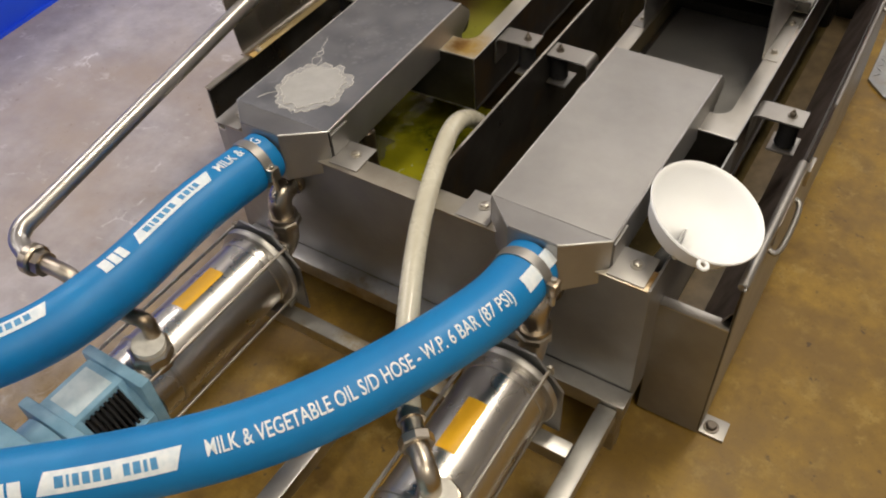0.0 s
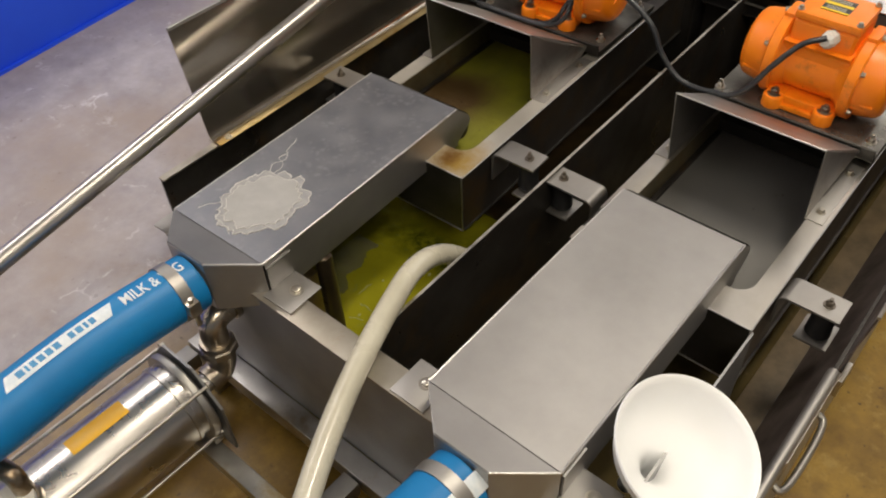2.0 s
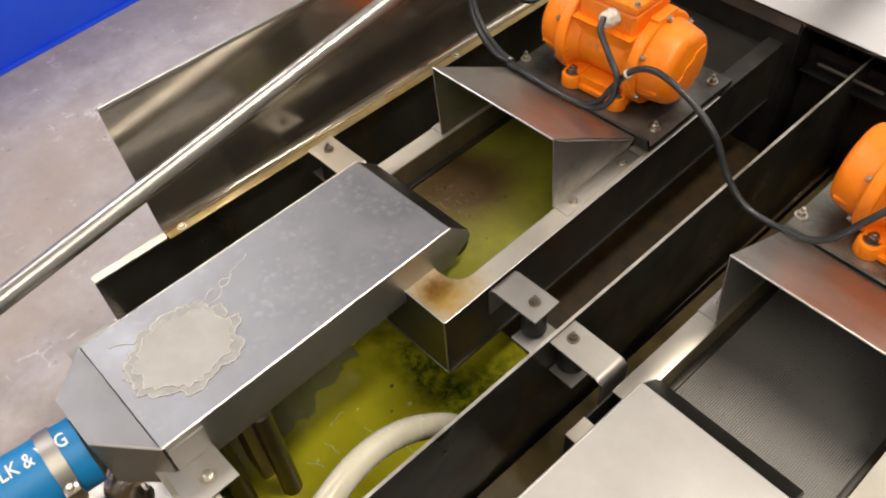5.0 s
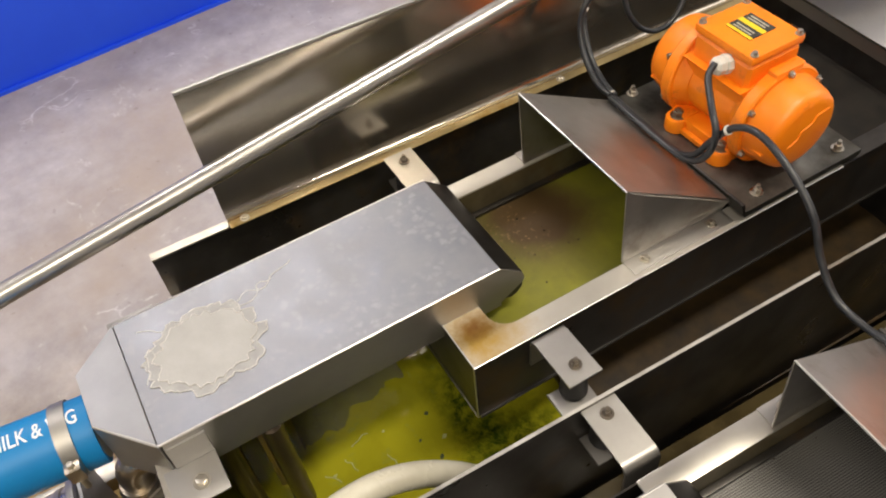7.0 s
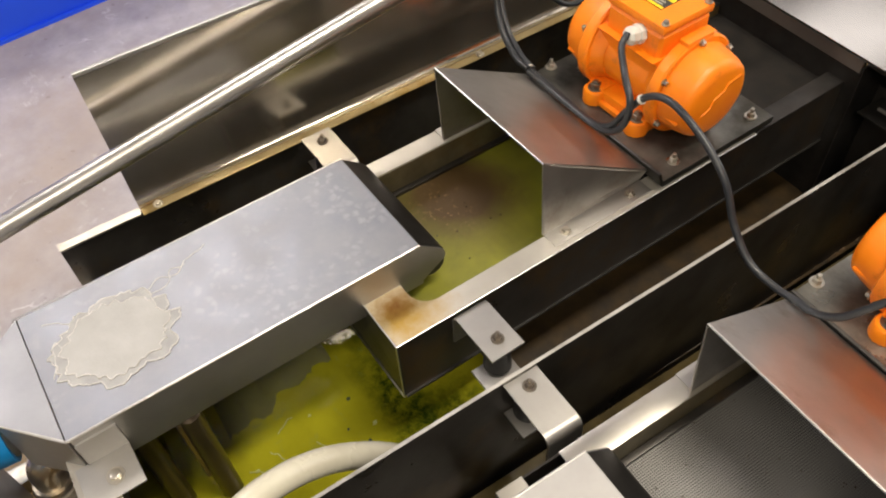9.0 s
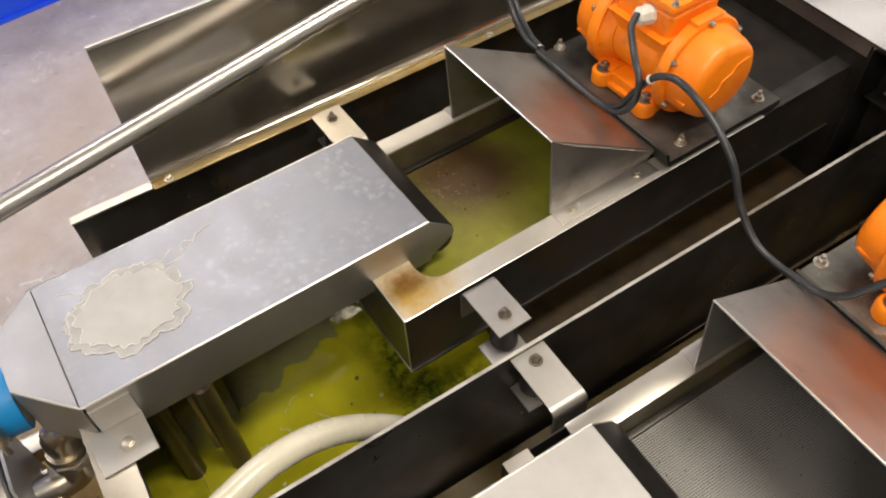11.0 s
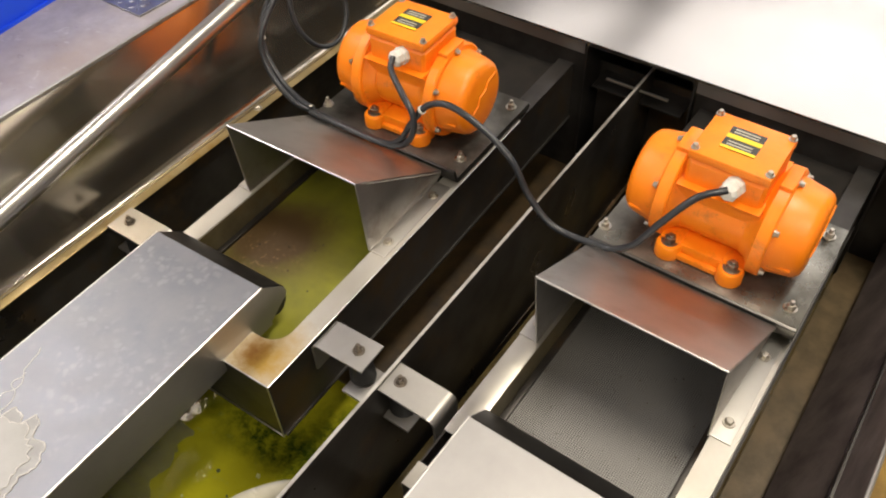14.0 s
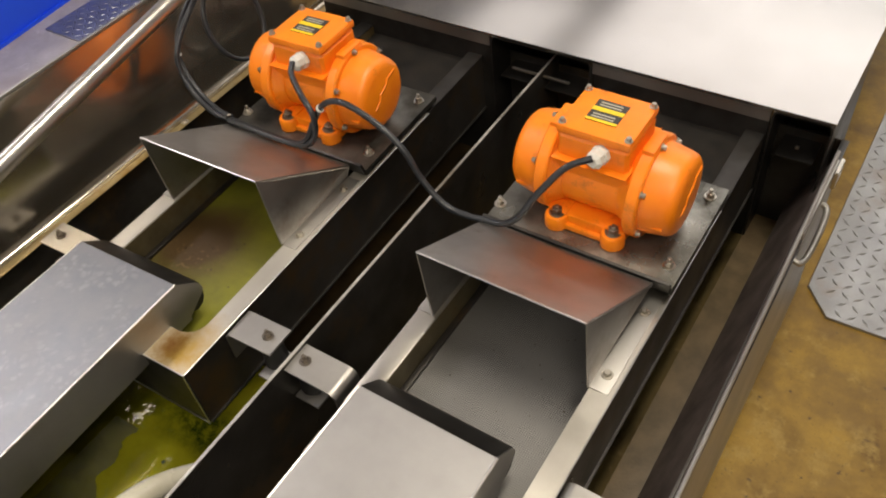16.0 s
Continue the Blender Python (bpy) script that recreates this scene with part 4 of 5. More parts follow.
# ---- feed boxes ----
def feed_box(cx, stained, yaw):
    label = "grey stainless feed box with dried chalky residue patch" if stained else "clean brushed stainless feed box over the screen"
    ob = thing("feed_box", (cx, 0.96, 0.392), label, "feed box", "feed boxes")
    zt, zb = 0.485, 0.392
    A, B, C, D = (-0.122, 0.960), (-0.052, 0.892), (0.042, 0.892), (0.113, 0.958)
    zn = zt + 0.012
    back = 1.502
    P = lambda x, y, z: (cx + x, y, z)
    COVER_ = COVERMARKED if stained else COVER
    bm = bm_new()
    # top sheet with its folded nose
    top = [P(*A, zt), P(*D, zt), P(0.113, back, zt), P(-0.122, back, zt)]
    prism(bm, top, (0, 0, -0.002), 0.0007)
    part("top", bm, COVER_, ob)
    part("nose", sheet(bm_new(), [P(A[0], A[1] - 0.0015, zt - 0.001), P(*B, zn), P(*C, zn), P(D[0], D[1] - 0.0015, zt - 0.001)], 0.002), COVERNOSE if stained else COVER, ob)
    for p, q in ((A, B), (C, D)):
        zp, zq = (zt - 0.002, zn - 0.002) if p is A else (zn - 0.002, zt - 0.002)
        part("nose_side", sheet(bm_new(), [P(*p, zb - 0.01), P(*q, zb - 0.01), P(*q, zq), P(*p, zp)], 0.002), COVER, ob)
    part("nose_face", sheet(bm_new(), [P(*B, zb - 0.01), P(*C, zb - 0.01), P(*C, zn - 0.002), P(*B, zn - 0.002)], 0.002), COVER, ob)
    for x in (A[0], 0.113):
        part("side", box(bm_new(), cx + x - 0.001, cx + x + 0.001, 0.9625, back, zb, zt - 0.002), COVER, ob)
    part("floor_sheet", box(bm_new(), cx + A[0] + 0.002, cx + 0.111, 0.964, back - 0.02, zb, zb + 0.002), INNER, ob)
    # pale strips along the folds act as painted highlights
    for p, zp, q in ((D, zt, (0.113, back)), (C, zn, D), (A, zt, (-0.122, back)), (B, zn, A)):
        part("fold_highlight", tube(bm_new(), [P(*p, zp - 0.0015), P(*q, zt - 0.0015)], 0.0022 if p is not B else 0.0014, 8, 1, False), BRIGHT, ob)
    # outlet lip drooping on to the screen, its dark reflection put into the colour
    bm = bm_new()
    ring = [(back + 0.001, zt - 0.001), (back + 0.036, zt - 0.030), (back + 0.043, zt - 0.040), (back + 0.046, zt - 0.055), (back + 0.042, zt - 0.076), (back + 0.034, zt - 0.086), (back + 0.022, zt - 0.090), (back - 0.004, zt - 0.080), (back - 0.004, zt - 0.004)]
    prism(bm, [(cx - 0.119, y, z) for y, z in ring], (0.229, 0, 0))
    part("outlet_lip", bm, FRAMEDARK, ob, "wet outlet lip, dark reflection in its colour")
    for x in (-0.1225, 0.1105):
        cheek = [(back + 0.0005, zt - 0.003), (back + 0.036, zt - 0.033), (back + 0.043, zt - 0.042), (back + 0.0455, zt - 0.055), (back + 0.042, zt - 0.062), (back + 0.0005, zt - 0.088)]
        part("lip_cheek", prism(bm_new(), [(cx + x, y, z) for y, z in cheek], (0.002, 0, 0)), COVER, ob)
    part("hose_stub", rod(bm_new(), (cx - 0.002, 0.892, 0.432), (cx - 0.002, 0.800, 0.432), 0.046, 28), SHEET, ob)
    for s, x in ((1, 0.113), (-1, -0.122)):
        a, b = sorted((cx + x + s * 0.001, cx + x + s * 0.004))
        part("upstand", box(bm_new(), a, b, 0.962, 1.018, 0.420, 0.471), COVER, ob)
        a, b = sorted((cx + x + s * 0.001, cx + x + s * 0.070))
        foot = part("foot_plate", box(bm_new(), a, b, 0.942, 1.018, 0.4165, 0.4195, 0.001), SHEET, ob)
        bolt_part((cx + s * 0.153, 0.986, 0.4195), foot, BOLT, 0.0085, 0.005)
    if stained:
        c = Vector((cx - 0.004, 1.067, zt))
        for size, z, mat, name, lab in ((1.06, 0.0008, CRUST, "residue_crust", "thin grey crust"), (0.92, 0.0019, RESIDUE, "residue_film", "chalky dried film")):
            ring = []
            for k in range(160):
                a = 2 * math.pi * k / 160
                p = Vector((math.cos(a), math.sin(a), 0))
                w = 1 + 0.13 * noise.noise(p * 2.2 + Vector((3, 1, 0))) + 0.10 * noise.noise(p * 5) - 0.24 * abs(noise.noise(p * (5 if size > 1 else 3.5) + Vector((size * 9, 0, 0)))) + 0.04 * noise.noise(p * 17)
                w += 0.06 if size > 1 else 0.03
                ring.append((c.x + 0.070 * size * w * math.cos(a), c.y + 0.080 * size * w * math.sin(a), zt))
            crust = part(name, prism(bm_new(), ring, (0, 0, z)), mat, ob, lab)
            edge = [(x, y, zt + z) for x, y, q in ring]
            part("pale_rim", tube(bm_new(), edge + edge[:1], 0.0010 if size > 1 else 0.0008, 6, 1, False), RESIDUE_RIM, crust, "whitish crust edge")
        # thin creeping runs from the patch
        for pts in ([(-0.055, 1.125), (-0.066, 1.15), (-0.060, 1.18), (-0.078, 1.205), (-0.088, 1.24)], [(-0.045, 1.135), (-0.05, 1.165), (-0.072, 1.175), (-0.07, 1.20)],
                    [(-0.03, 1.0), (-0.045, 0.992), (-0.035, 0.985), (-0.01, 0.982), (0.01, 0.972)], [(-0.06, 1.02), (-0.078, 1.008), (-0.085, 0.985)]):
            line = [Vector((cx + x - 0.0, y, zt + 0.0002)) for x, y in pts]
            fine = [q + Vector((0.006 * noise.noise(q * 60), 0.006 * noise.noise(q * 55 + Vector((7, 0, 0))), 0)) for q in curve_points(line, 9)]
            part("residue_run", tube(bm_new(), fine, 0.0008, 6, 1, False), RESIDUE_RIM, ob)
    ob.rotation_euler.z = radians(yaw)
    return ob


# ---- hoses ----
def lettering(text, size, width=0.0):
    cu = bpy.data.curves.new("letters", "FONT")
    cu.body, cu.size, cu.align_x, cu.align_y = text, size, "LEFT", "CENTER"
    cu.resolution_u = 3
    cu.offset = size * 0.012
    tmp = new("letters", cu)
    me = tmp.to_mesh()
    bm = bmesh.new()
    bm.from_mesh(me)
    tmp.to_mesh_clear()
    bpy.data.objects.remove(tmp)
    for k in range(-6, 9):
        bmesh.ops.bisect_plane(bm, geom=bm.verts[:] + bm.edges[:] + bm.faces[:], plane_co=(0, size * 0.09 * k + 0.0001, 0), plane_no=(0, 1, 0))
    if width:
        far = max(v.co.x for v in bm.verts)
        bmesh.ops.scale(bm, verts=bm.verts, vec=(width / far, 1, 1))
    return bm


def grid_strip(length, height, skew=0.0):
    bm = bmesh.new()
    nx, ny = max(2, int(length / 0.006)), 8
    g = [[bm.verts.new((length * i / nx + skew * (j / ny - 0.5), height * (j / ny - 0.5), 0)) for j in range(ny + 1)] for i in range(nx + 1)]
    for i in range(nx):
        for j in range(ny):
            bm.faces.new((g[i][j], g[i + 1][j], g[i + 1][j + 1], g[i][j + 1]))
    return bm


def wrap_on(bm, line, start, r, angle, lift):
    """Bends flat work round a hose: x runs along it from start metres, y round it."""
    rows = frames_along(line)
    dist = [0.0]
    for a, b in zip(line, line[1:]):
        dist.append(dist[-1] + (b - a).length)
    for v in bm.verts:
        s = start + v.co.x
        i = max(0, min(len(dist) - 2, int(np.searchsorted(dist, s)) - 1))
        f = (s - dist[i]) / (dist[i + 1] - dist[i])
        q, t, side, up = [a.lerp(b, f) for a, b in zip(rows[i], rows[i + 1])]
        a = angle + v.co.y / r
        v.co = q + (r + lift) * (math.cos(a) * side + math.sin(a) * up)
    return bm


def blue_hose(pts, clamp_at, marks, label):
    """Points run from the far end to the feed box."""
    r = 0.053
    base = Vector(pts[len(pts) // 2])
    ob = thing("suction_hose", (base.x, base.y, base.z - r), label, "hose", "blue hoses")
    line = curve_points(pts, 14)
    part("hose_wall", tube(bm_new(), line, r, 40, 1, False), HOSE, ob, "", 60)
    # clamp band near the feed box
    end = Vector(pts[-1])
    d = (line[-1] - line[-6]).normalized()
    c = end - d * clamp_at
    band = part("clamp_band", lathe(bm_new(), [(r + 0.0005, -0.011), (r + 0.003, -0.011), (r + 0.003, 0.011), (r + 0.0005, 0.011)], c, d, 40), SHEET, ob, "bright steel clamp band")
    side = d.cross(Vector((0, 0, 1))).normalized()
    e = c + side * (r + 0.008) + Vector((0, 0, 0.008))
    part("clamp_lug", box(bm_new(), e.x - 0.009, e.x + 0.009, e.y - 0.011, e.y + 0.011, e.z - 0.016, e.z + 0.014, 0.003), FITTING, band)
    part("clamp_bolt", rod(bm_new(), e + Vector((0, 0, -0.045)), e + Vector((0, 0, 0.022)), 0.005, 12), BOLT, band)
    for kind, start, size, angle, text in marks:
        if kind == "text":
            text, width = text
            part("printed_text", wrap_on(lettering(text, size, width), line, start, r, angle, 0.0012), INK, ob, "white printed hose text", 60)
        elif kind == "band":
            strip = part("white_band", wrap_on(grid_strip(text, size, 0.012), line, start, r, angle, 0.0010), INK, ob, "white printed band", 60)
            x = 0.02
            for w in (0.012, 0.004, 0.009, 0.010, 0.010, 0.010, -0.008, 0.009, 0.010, 0.005, 0.009):
                if w > 0 and x + w < text - 0.02:
                    bar = grid_strip(w, size * 0.5)
                    bmesh.ops.translate(bar, verts=bar.verts, vec=(x, 0, 0))
                    part("print_bar", wrap_on(bar, line, start, r, angle, 0.0016), BLUEINK, strip, "", 60)
                x += abs(w) + 0.004
        else:
            part("printed_mark", wrap_on(grid_strip(text, size), line, start, r, angle, 0.0012), INK, ob, "white printed mark", 60)
    return ob


def milky_hose():
    pts = [(-0.362, 0.562, 0.366), (-0.385, 0.592, 0.376), (-0.41, 0.625, 0.392), (-0.443, 0.685, 0.42), (-0.505, 0.803, 0.437), (-0.563, 0.93, 0.441), (-0.620, 1.09, 0.444), (-0.641, 1.165, 0.431), (-0.652, 1.23, 0.396), (-0.656, 1.29, 0.340), (-0.656, 1.34, 0.275), (-0.654, 1.375, 0.20), (-0.652, 1.388, 0.11)]
    ob = thing("return_hose", (-0.612, 0.975, 0.4165), "milky translucent flexible hose over the tank rim", "hose")
    part("hose_wall", tube(bm_new(), pts, 0.0195, 24, 10), MILKY, ob, "", 60)
    fit = thing("outlet_elbow", (-0.290, 0.488, 0.315), "worn steel elbow fitting on the pump outlet", "pipe fitting")
    part("elbow", tube(bm_new(), [(-0.279, 0.488, 0.318), (-0.280, 0.489, 0.345), (-0.292, 0.498, 0.362), (-0.322, 0.522, 0.366), (-0.350, 0.550, 0.366), (-0.372, 0.573, 0.370)], 0.0185, 20, 8), FITTING, fit)
    way = Vector((-0.72, 0.69, 0.03))
    part("union_nut", lathe(bm_new(), [(0, 0), (0.027, 0), (0.029, 0.003), (0.029, 0.017), (0.026, 0.020), (0, 0.020)], (-0.318, 0.519, 0.366), way, 8), FITTING, fit, "", 20)
    part("collar", lathe(bm_new(), [(0, 0), (0.0235, 0), (0.0235, 0.012), (0, 0.012)], (-0.352, 0.552, 0.366), way, 24), FITTING, fit)


# ---- pumps ----
def pump(cx, oy):
    az, r = 0.200, 0.082
    ob = thing("screw_pump", (cx, 0.62, 0.0), "polished steel pump cylinder with yellow sticker on skid", "pump", "pumps")
    part("cylinder", lathe(bm_new(), [(0, 0), (r, 0), (r, 0.355), (0, 0.355)], (cx, 0.425, az), (0, 1, 0), 48), SHELL, ob)
    for y in (0.47, 0.755):
        part("band", lathe(bm_new(), [(r - 0.001, 0), (r + 0.003, 0.002), (r + 0.003, 0.010), (r - 0.001, 0.012)], (cx, y, az), (0, 1, 0), 48), CHROME, ob)
    part("end_flange", lathe(bm_new(), [(0, 0), (r + 0.014, 0), (r + 0.016, 0.003), (r + 0.016, 0.012), (r + 0.012, 0.016), (0.03, 0.022), (0, 0.022)], (cx, 0.78, az), (0, 1, 0), 48), SHEET, ob)
    bm = bm_new()
    s = r + 0.020
    ring = [(-s, 0.10), (s, 0.10), (s, az + 0.03), (0.045, az + s), (-0.045, az + s), (-s, az + 0.03)]
    prism(bm, [(cx + x, 0.802, z) for x, z in ring], (0, 0.005, 0))
    part("support_plate", bm, WALLS, ob)
    for k in range(4):
        a = math.pi * (k / 2 + 0.25)
        dx, dz = (r + 0.017) * math.cos(a), (r + 0.017) * math.sin(a)
        part("tie_rod", rod(bm_new(), (cx + dx, 0.425, az + dz), (cx + dx, 0.815, az + dz), 0.0038, 10), BOLT, ob)
        bolt_part((cx + dx, 0.807, az + dz), ob, BOLT, 0.007, 0.008, 0, (0, 1, 0))
    # yellow sticker on the shell
    bm = grid_strip(0.11, 0.038)
    wrap_on(bm, [Vector((cx, 0.575 + 0.02 * k, az)) for k in range(8)], 0.0, r, radians(93), 0.0008)
    part("sticker", bm, YELLOW, ob, "plain yellow sticker", 60)
    # outlet with nut and white ring
    part("outlet_boss", lathe(bm_new(), [(0, 0), (0.034, 0), (0.034, 0.025), (0, 0.025)], (cx + 0.036, oy, az + 0.058), (0.1, 0, 1), 28), FITTING, ob)
    part("outlet_nut", lathe(bm_new(), [(0, 0.025), (0.040, 0.025), (0.040, 0.046), (0.036, 0.050), (0, 0.050)], (cx + 0.036, oy, az + 0.058), (0.1, 0, 1), 8), FITTING, ob, "", 20)
    part("seal_ring", lathe(bm_new(), [(0, 0.050), (0.030, 0.050), (0.030, 0.062), (0, 0.062)], (cx + 0.036, oy, az + 0.058), (0.1, 0, 1), 28), GLAND, ob, "white sealing ring")
    # pale blue coupling housing and drive
    bm = bm_new()
    box(bm, cx - 0.082, cx + 0.082, 0.40, 0.424, 0.11, 0.29, 0.008)
    part("housing_flange", bm, PUMPBLUE, ob)
    part("housing_roof", box(bm_new(), cx - 0.06, cx + 0.034, 0.285, 0.401, 0.266, 0.284, 0.005), PUMPBLUE, ob)
    part("faded_label", box(bm_new(), cx - 0.048, cx + 0.022, 0.302, 0.384, 0.284, 0.2848), PUMPLABEL, ob, "faded pale label")
    for y in (0.2935, 0.3925):
        part("window_post", prism(bm_new(), [(cx + 0.034, y - 0.0085, 0.284), (cx + 0.034, y - 0.0085, 0.268), (cx + 0.070, y - 0.0085, 0.20), (cx + 0.082, y - 0.0085, 0.206)], (0, 0.017, 0), 0.002), PUMPBLUE, ob)
    part("window_sill", box(bm_new(), cx + 0.064, cx + 0.084, 0.286, 0.400, 0.13, 0.208, 0.004), PUMPBLUE, ob)
    for k in range(8):
        y = 0.306 + 0.0105 * k
        part("guard_rib", prism(bm_new(), [(cx + 0.036, y, 0.276), (cx + 0.034, y, 0.266), (cx + 0.066, y, 0.203), (cx + 0.074, y, 0.206)], (0, 0.005, 0)), BLACK, ob)
    part("housing_wall", box(bm_new(), cx - 0.062, cx - 0.048, 0.285, 0.401, 0.12, 0.267, 0.004), PUMPBLUE, ob)
    part("housing_floor", box(bm_new(), cx - 0.062, cx + 0.075, 0.285, 0.401, 0.115, 0.13, 0.003), PUMPBLUE, ob)
    for k in range(5):
        part("coupling_tooth", box(bm_new(), cx + 0.036, cx + 0.046, 0.30 + 0.02 * k, 0.309 + 0.02 * k, az - 0.03, az + 0.03, 0.002), BLACK, ob)
    part("coupling", lathe(bm_new(), [(0, 0), (0.04, 0), (0.04, 0.1), (0, 0.1)], (cx, 0.295, az), (0, 1, 0), 14), BLACK, ob, "black toothed coupling", 20)
    part("housing_flange", box(bm_new(), cx - 0.085, cx + 0.085, 0.262, 0.286, 0.105, 0.295, 0.008), PUMPBLUE, ob)
    part("drive_body", lathe(bm_new(), [(0, 0), (0.085, 0), (0.092, 0.015), (0.092, 0.20), (0, 0.20)], (cx, 0.06, az), (0, 1, 0), 28), PUMPBLUE, ob)
    part("drive_box", box(bm_new(), cx - 0.06, cx + 0.06, 0.10, 0.22, 0.26, 0.345, 0.008), PUMPBLUE, ob)
    for y in (0.14, 0.80):
        part("foot", box(bm_new(), cx - 0.07, cx + 0.07, y - 0.02, y + 0.02, 0.104, 0.118, 0.002), SKID, ob)
    # suction elbow up into the tank wall
    fit = thing("suction_elbow", (cx + 0.005, 0.87, 0.17), "threaded steel elbow fitting between pump and tank", "pipe fitting", "suction fittings")
    part("nipple", rod(bm_new(), (cx, 0.804, az - 0.01), (cx, 0.85, az - 0.01), 0.020, 20), SHEET, fit)
    part("elbow", tube(bm_new(), [(cx, 0.84, az - 0.01), (cx, 0.868, az - 0.005), (cx, 0.882, az + 0.015), (cx, 0.885, az + 0.045)], 0.0275, 20, 6), FITTING, fit)
    part("union_nut", lathe(bm_new(), [(0, 0), (0.035, 0), (0.037, 0.003), (0.037, 0.017), (0.034, 0.020), (0, 0.020)], (cx, 0.885, az + 0.045), (0, 0, 1), 8), FITTING, fit, "", 20)
    part("collar", lathe(bm_new(), [(0, 0), (0.031, 0), (0.033, 0.004), (0.031, 0.010), (0, 0.010)], (cx, 0.885, az + 0.066), (0, 0, 1), 24), FITTING, fit)
    part("elbow", tube(bm_new(), [(cx, 0.885, az + 0.076), (cx, 0.886, az + 0.105), (cx, 0.898, az + 0.125), (cx, 0.925, az + 0.130), (cx, 0.944, az + 0.130)], 0.0255, 20, 6), FITTING, fit)
    part("collar", lathe(bm_new(), [(0, 0), (0.030, 0), (0.030, 0.012), (0, 0.012)], (cx, 0.930, az + 0.130), (0, 1, 0), 24), FITTING, fit)
    return ob


def skid():
    ob = thing("pump_skid", (-0.6, 0.5, FZ), "welded stainless square tube skid under the pumps", "skid")
    for x in (-1.08, -0.60, -0.146):
        part("rail", box(bm_new(), x - 0.02, x + 0.02, -0.4, Y0 - 0.047, 0.062, 0.102, 0.004), SKID, ob)
    for y in (0.775, 0.14):
        for x0, x1 in ((-1.058, -0.622), (-0.578, -0.168)):
            part("cross_tube", box(bm_new(), x0, x1, y - 0.018, y + 0.018, 0.064, 0.1, 0.004), SKID, ob)
    for x in (-1.08, -0.146):
        for y in (-0.3, 0.6):
            part("foot", rod(bm_new(), (x, y, FZ), (x, y, 0.062), 0.018, 16), SKID, ob)


def discharge_pipe():
    ob = thing("discharge_pipe", (-1.1, 1.3, 0.45), "polished steel pipe running along the splash guard", "pipe")
    r = 0.0175
    part("long_tube", tube(bm_new(), [PIPE_A, PIPE_B], r, 24, 1, False), CHROME, ob)
    a = Vector(PIPE_A)
    d = (Vector(PIPE_B) - a).normalized()
    u = Vector((-1.015, 0.456, 0.445))
    corner = [a + d * 0.01, a - d * 0.025, a - d * 0.05 + Vector((0.014, 0, -0.006)), a - d * 0.058 + Vector((0.05, -0.004, -0.016))]
    part("elbow", tube(bm_new(), corner, r + 0.001, 24, 8), CHROME, ob)
    p = corner[-1]
    w = (u - p).normalized()
    part("union_nut", lathe(bm_new(), [(0, 0), (0.027, 0), (0.030, 0.004), (0.030, 0.020), (0.027, 0.024), (0, 0.024)], p, w, 24), FITTING, ob)
    part("union_ring", lathe(bm_new(), [(0, 0.026), (0.024, 0.026), (0.024, 0.042), (0, 0.042)], p, w, 8), FITTING, ob, "", 20)
    part("nipple", tube(bm_new(), [p, u, (-0.985, 0.464, 0.40), (-0.935, 0.478, 0.364), (-0.894, 0.488, 0.352), (-0.886, 0.488, 0.325), (-0.888, 0.488, 0.30)], 0.0155, 20, 8), FITTING, ob)


PIPE_A, PIPE_B = (-1.158, 0.51, 0.470), (-1.277, 2.9, 0.810)


# ---- funnel, table, cables, liquids ----
def funnel():
    c = Vector((-0.088, 1.086, 0.499))
    n = Vector((0.36, -0.02, 0.92)).normalized()
    ob = thing("funnel", (c.x, c.y, 0.3), "white plastic funnel standing in the trough", "funnel")
    prof = [(0.013, -0.20), (0.016, -0.12), (0.030, -0.098), (0.062, -0.075), (0.088, -0.045), (0.098, -0.012), (0.103, -0.004), (0.106, 0.0), (0.1045, 0.003), (0.100, 0.0015),
            (0.095, -0.010), (0.085, -0.044), (0.060, -0.072), (0.028, -0.095), (0.013, -0.118), (0.010, -0.20), (0.013, -0.20)]
    part("bowl", lathe(bm_new(), prof, c, n, 56), FUNNEL, ob, "", 60)
    m = Matrix.Translation(c) @ frame_of(n)
    inv = m.inverted()
    h = inv @ Vector((-0.055, 0.975, 0.48))
    a = math.atan2(h.y, h.x)
    bm = bm_new()
    ring_pts = [m @ Vector((0.112 * math.cos(a) + 0.008 * math.cos(t), 0.112 * math.sin(a) + 0.008 * math.sin(t), -0.002)) for t in (2 * math.pi * k / 16 for k in range(17))]
    tube(bm, ring_pts, 0.0035, 8, 1, False)
    part("hanging_eye", bm, FUNNEL, ob)
    q = m @ Vector((0.087 * math.cos(a - 0.35), 0.087 * math.sin(a - 0.35), -0.053))
    bm = bm_new()
    lathe(bm, [(0, 0), (0.006, 0), (0.006, 0.0015), (0, 0.0015)], m @ Vector((0.0865 * math.cos(a - 0.35), 0.0865 * math.sin(a - 0.35), -0.047)), (q - c) + n * 0.03, 4)
    part("sticker", bm, LABELGREY, ob)


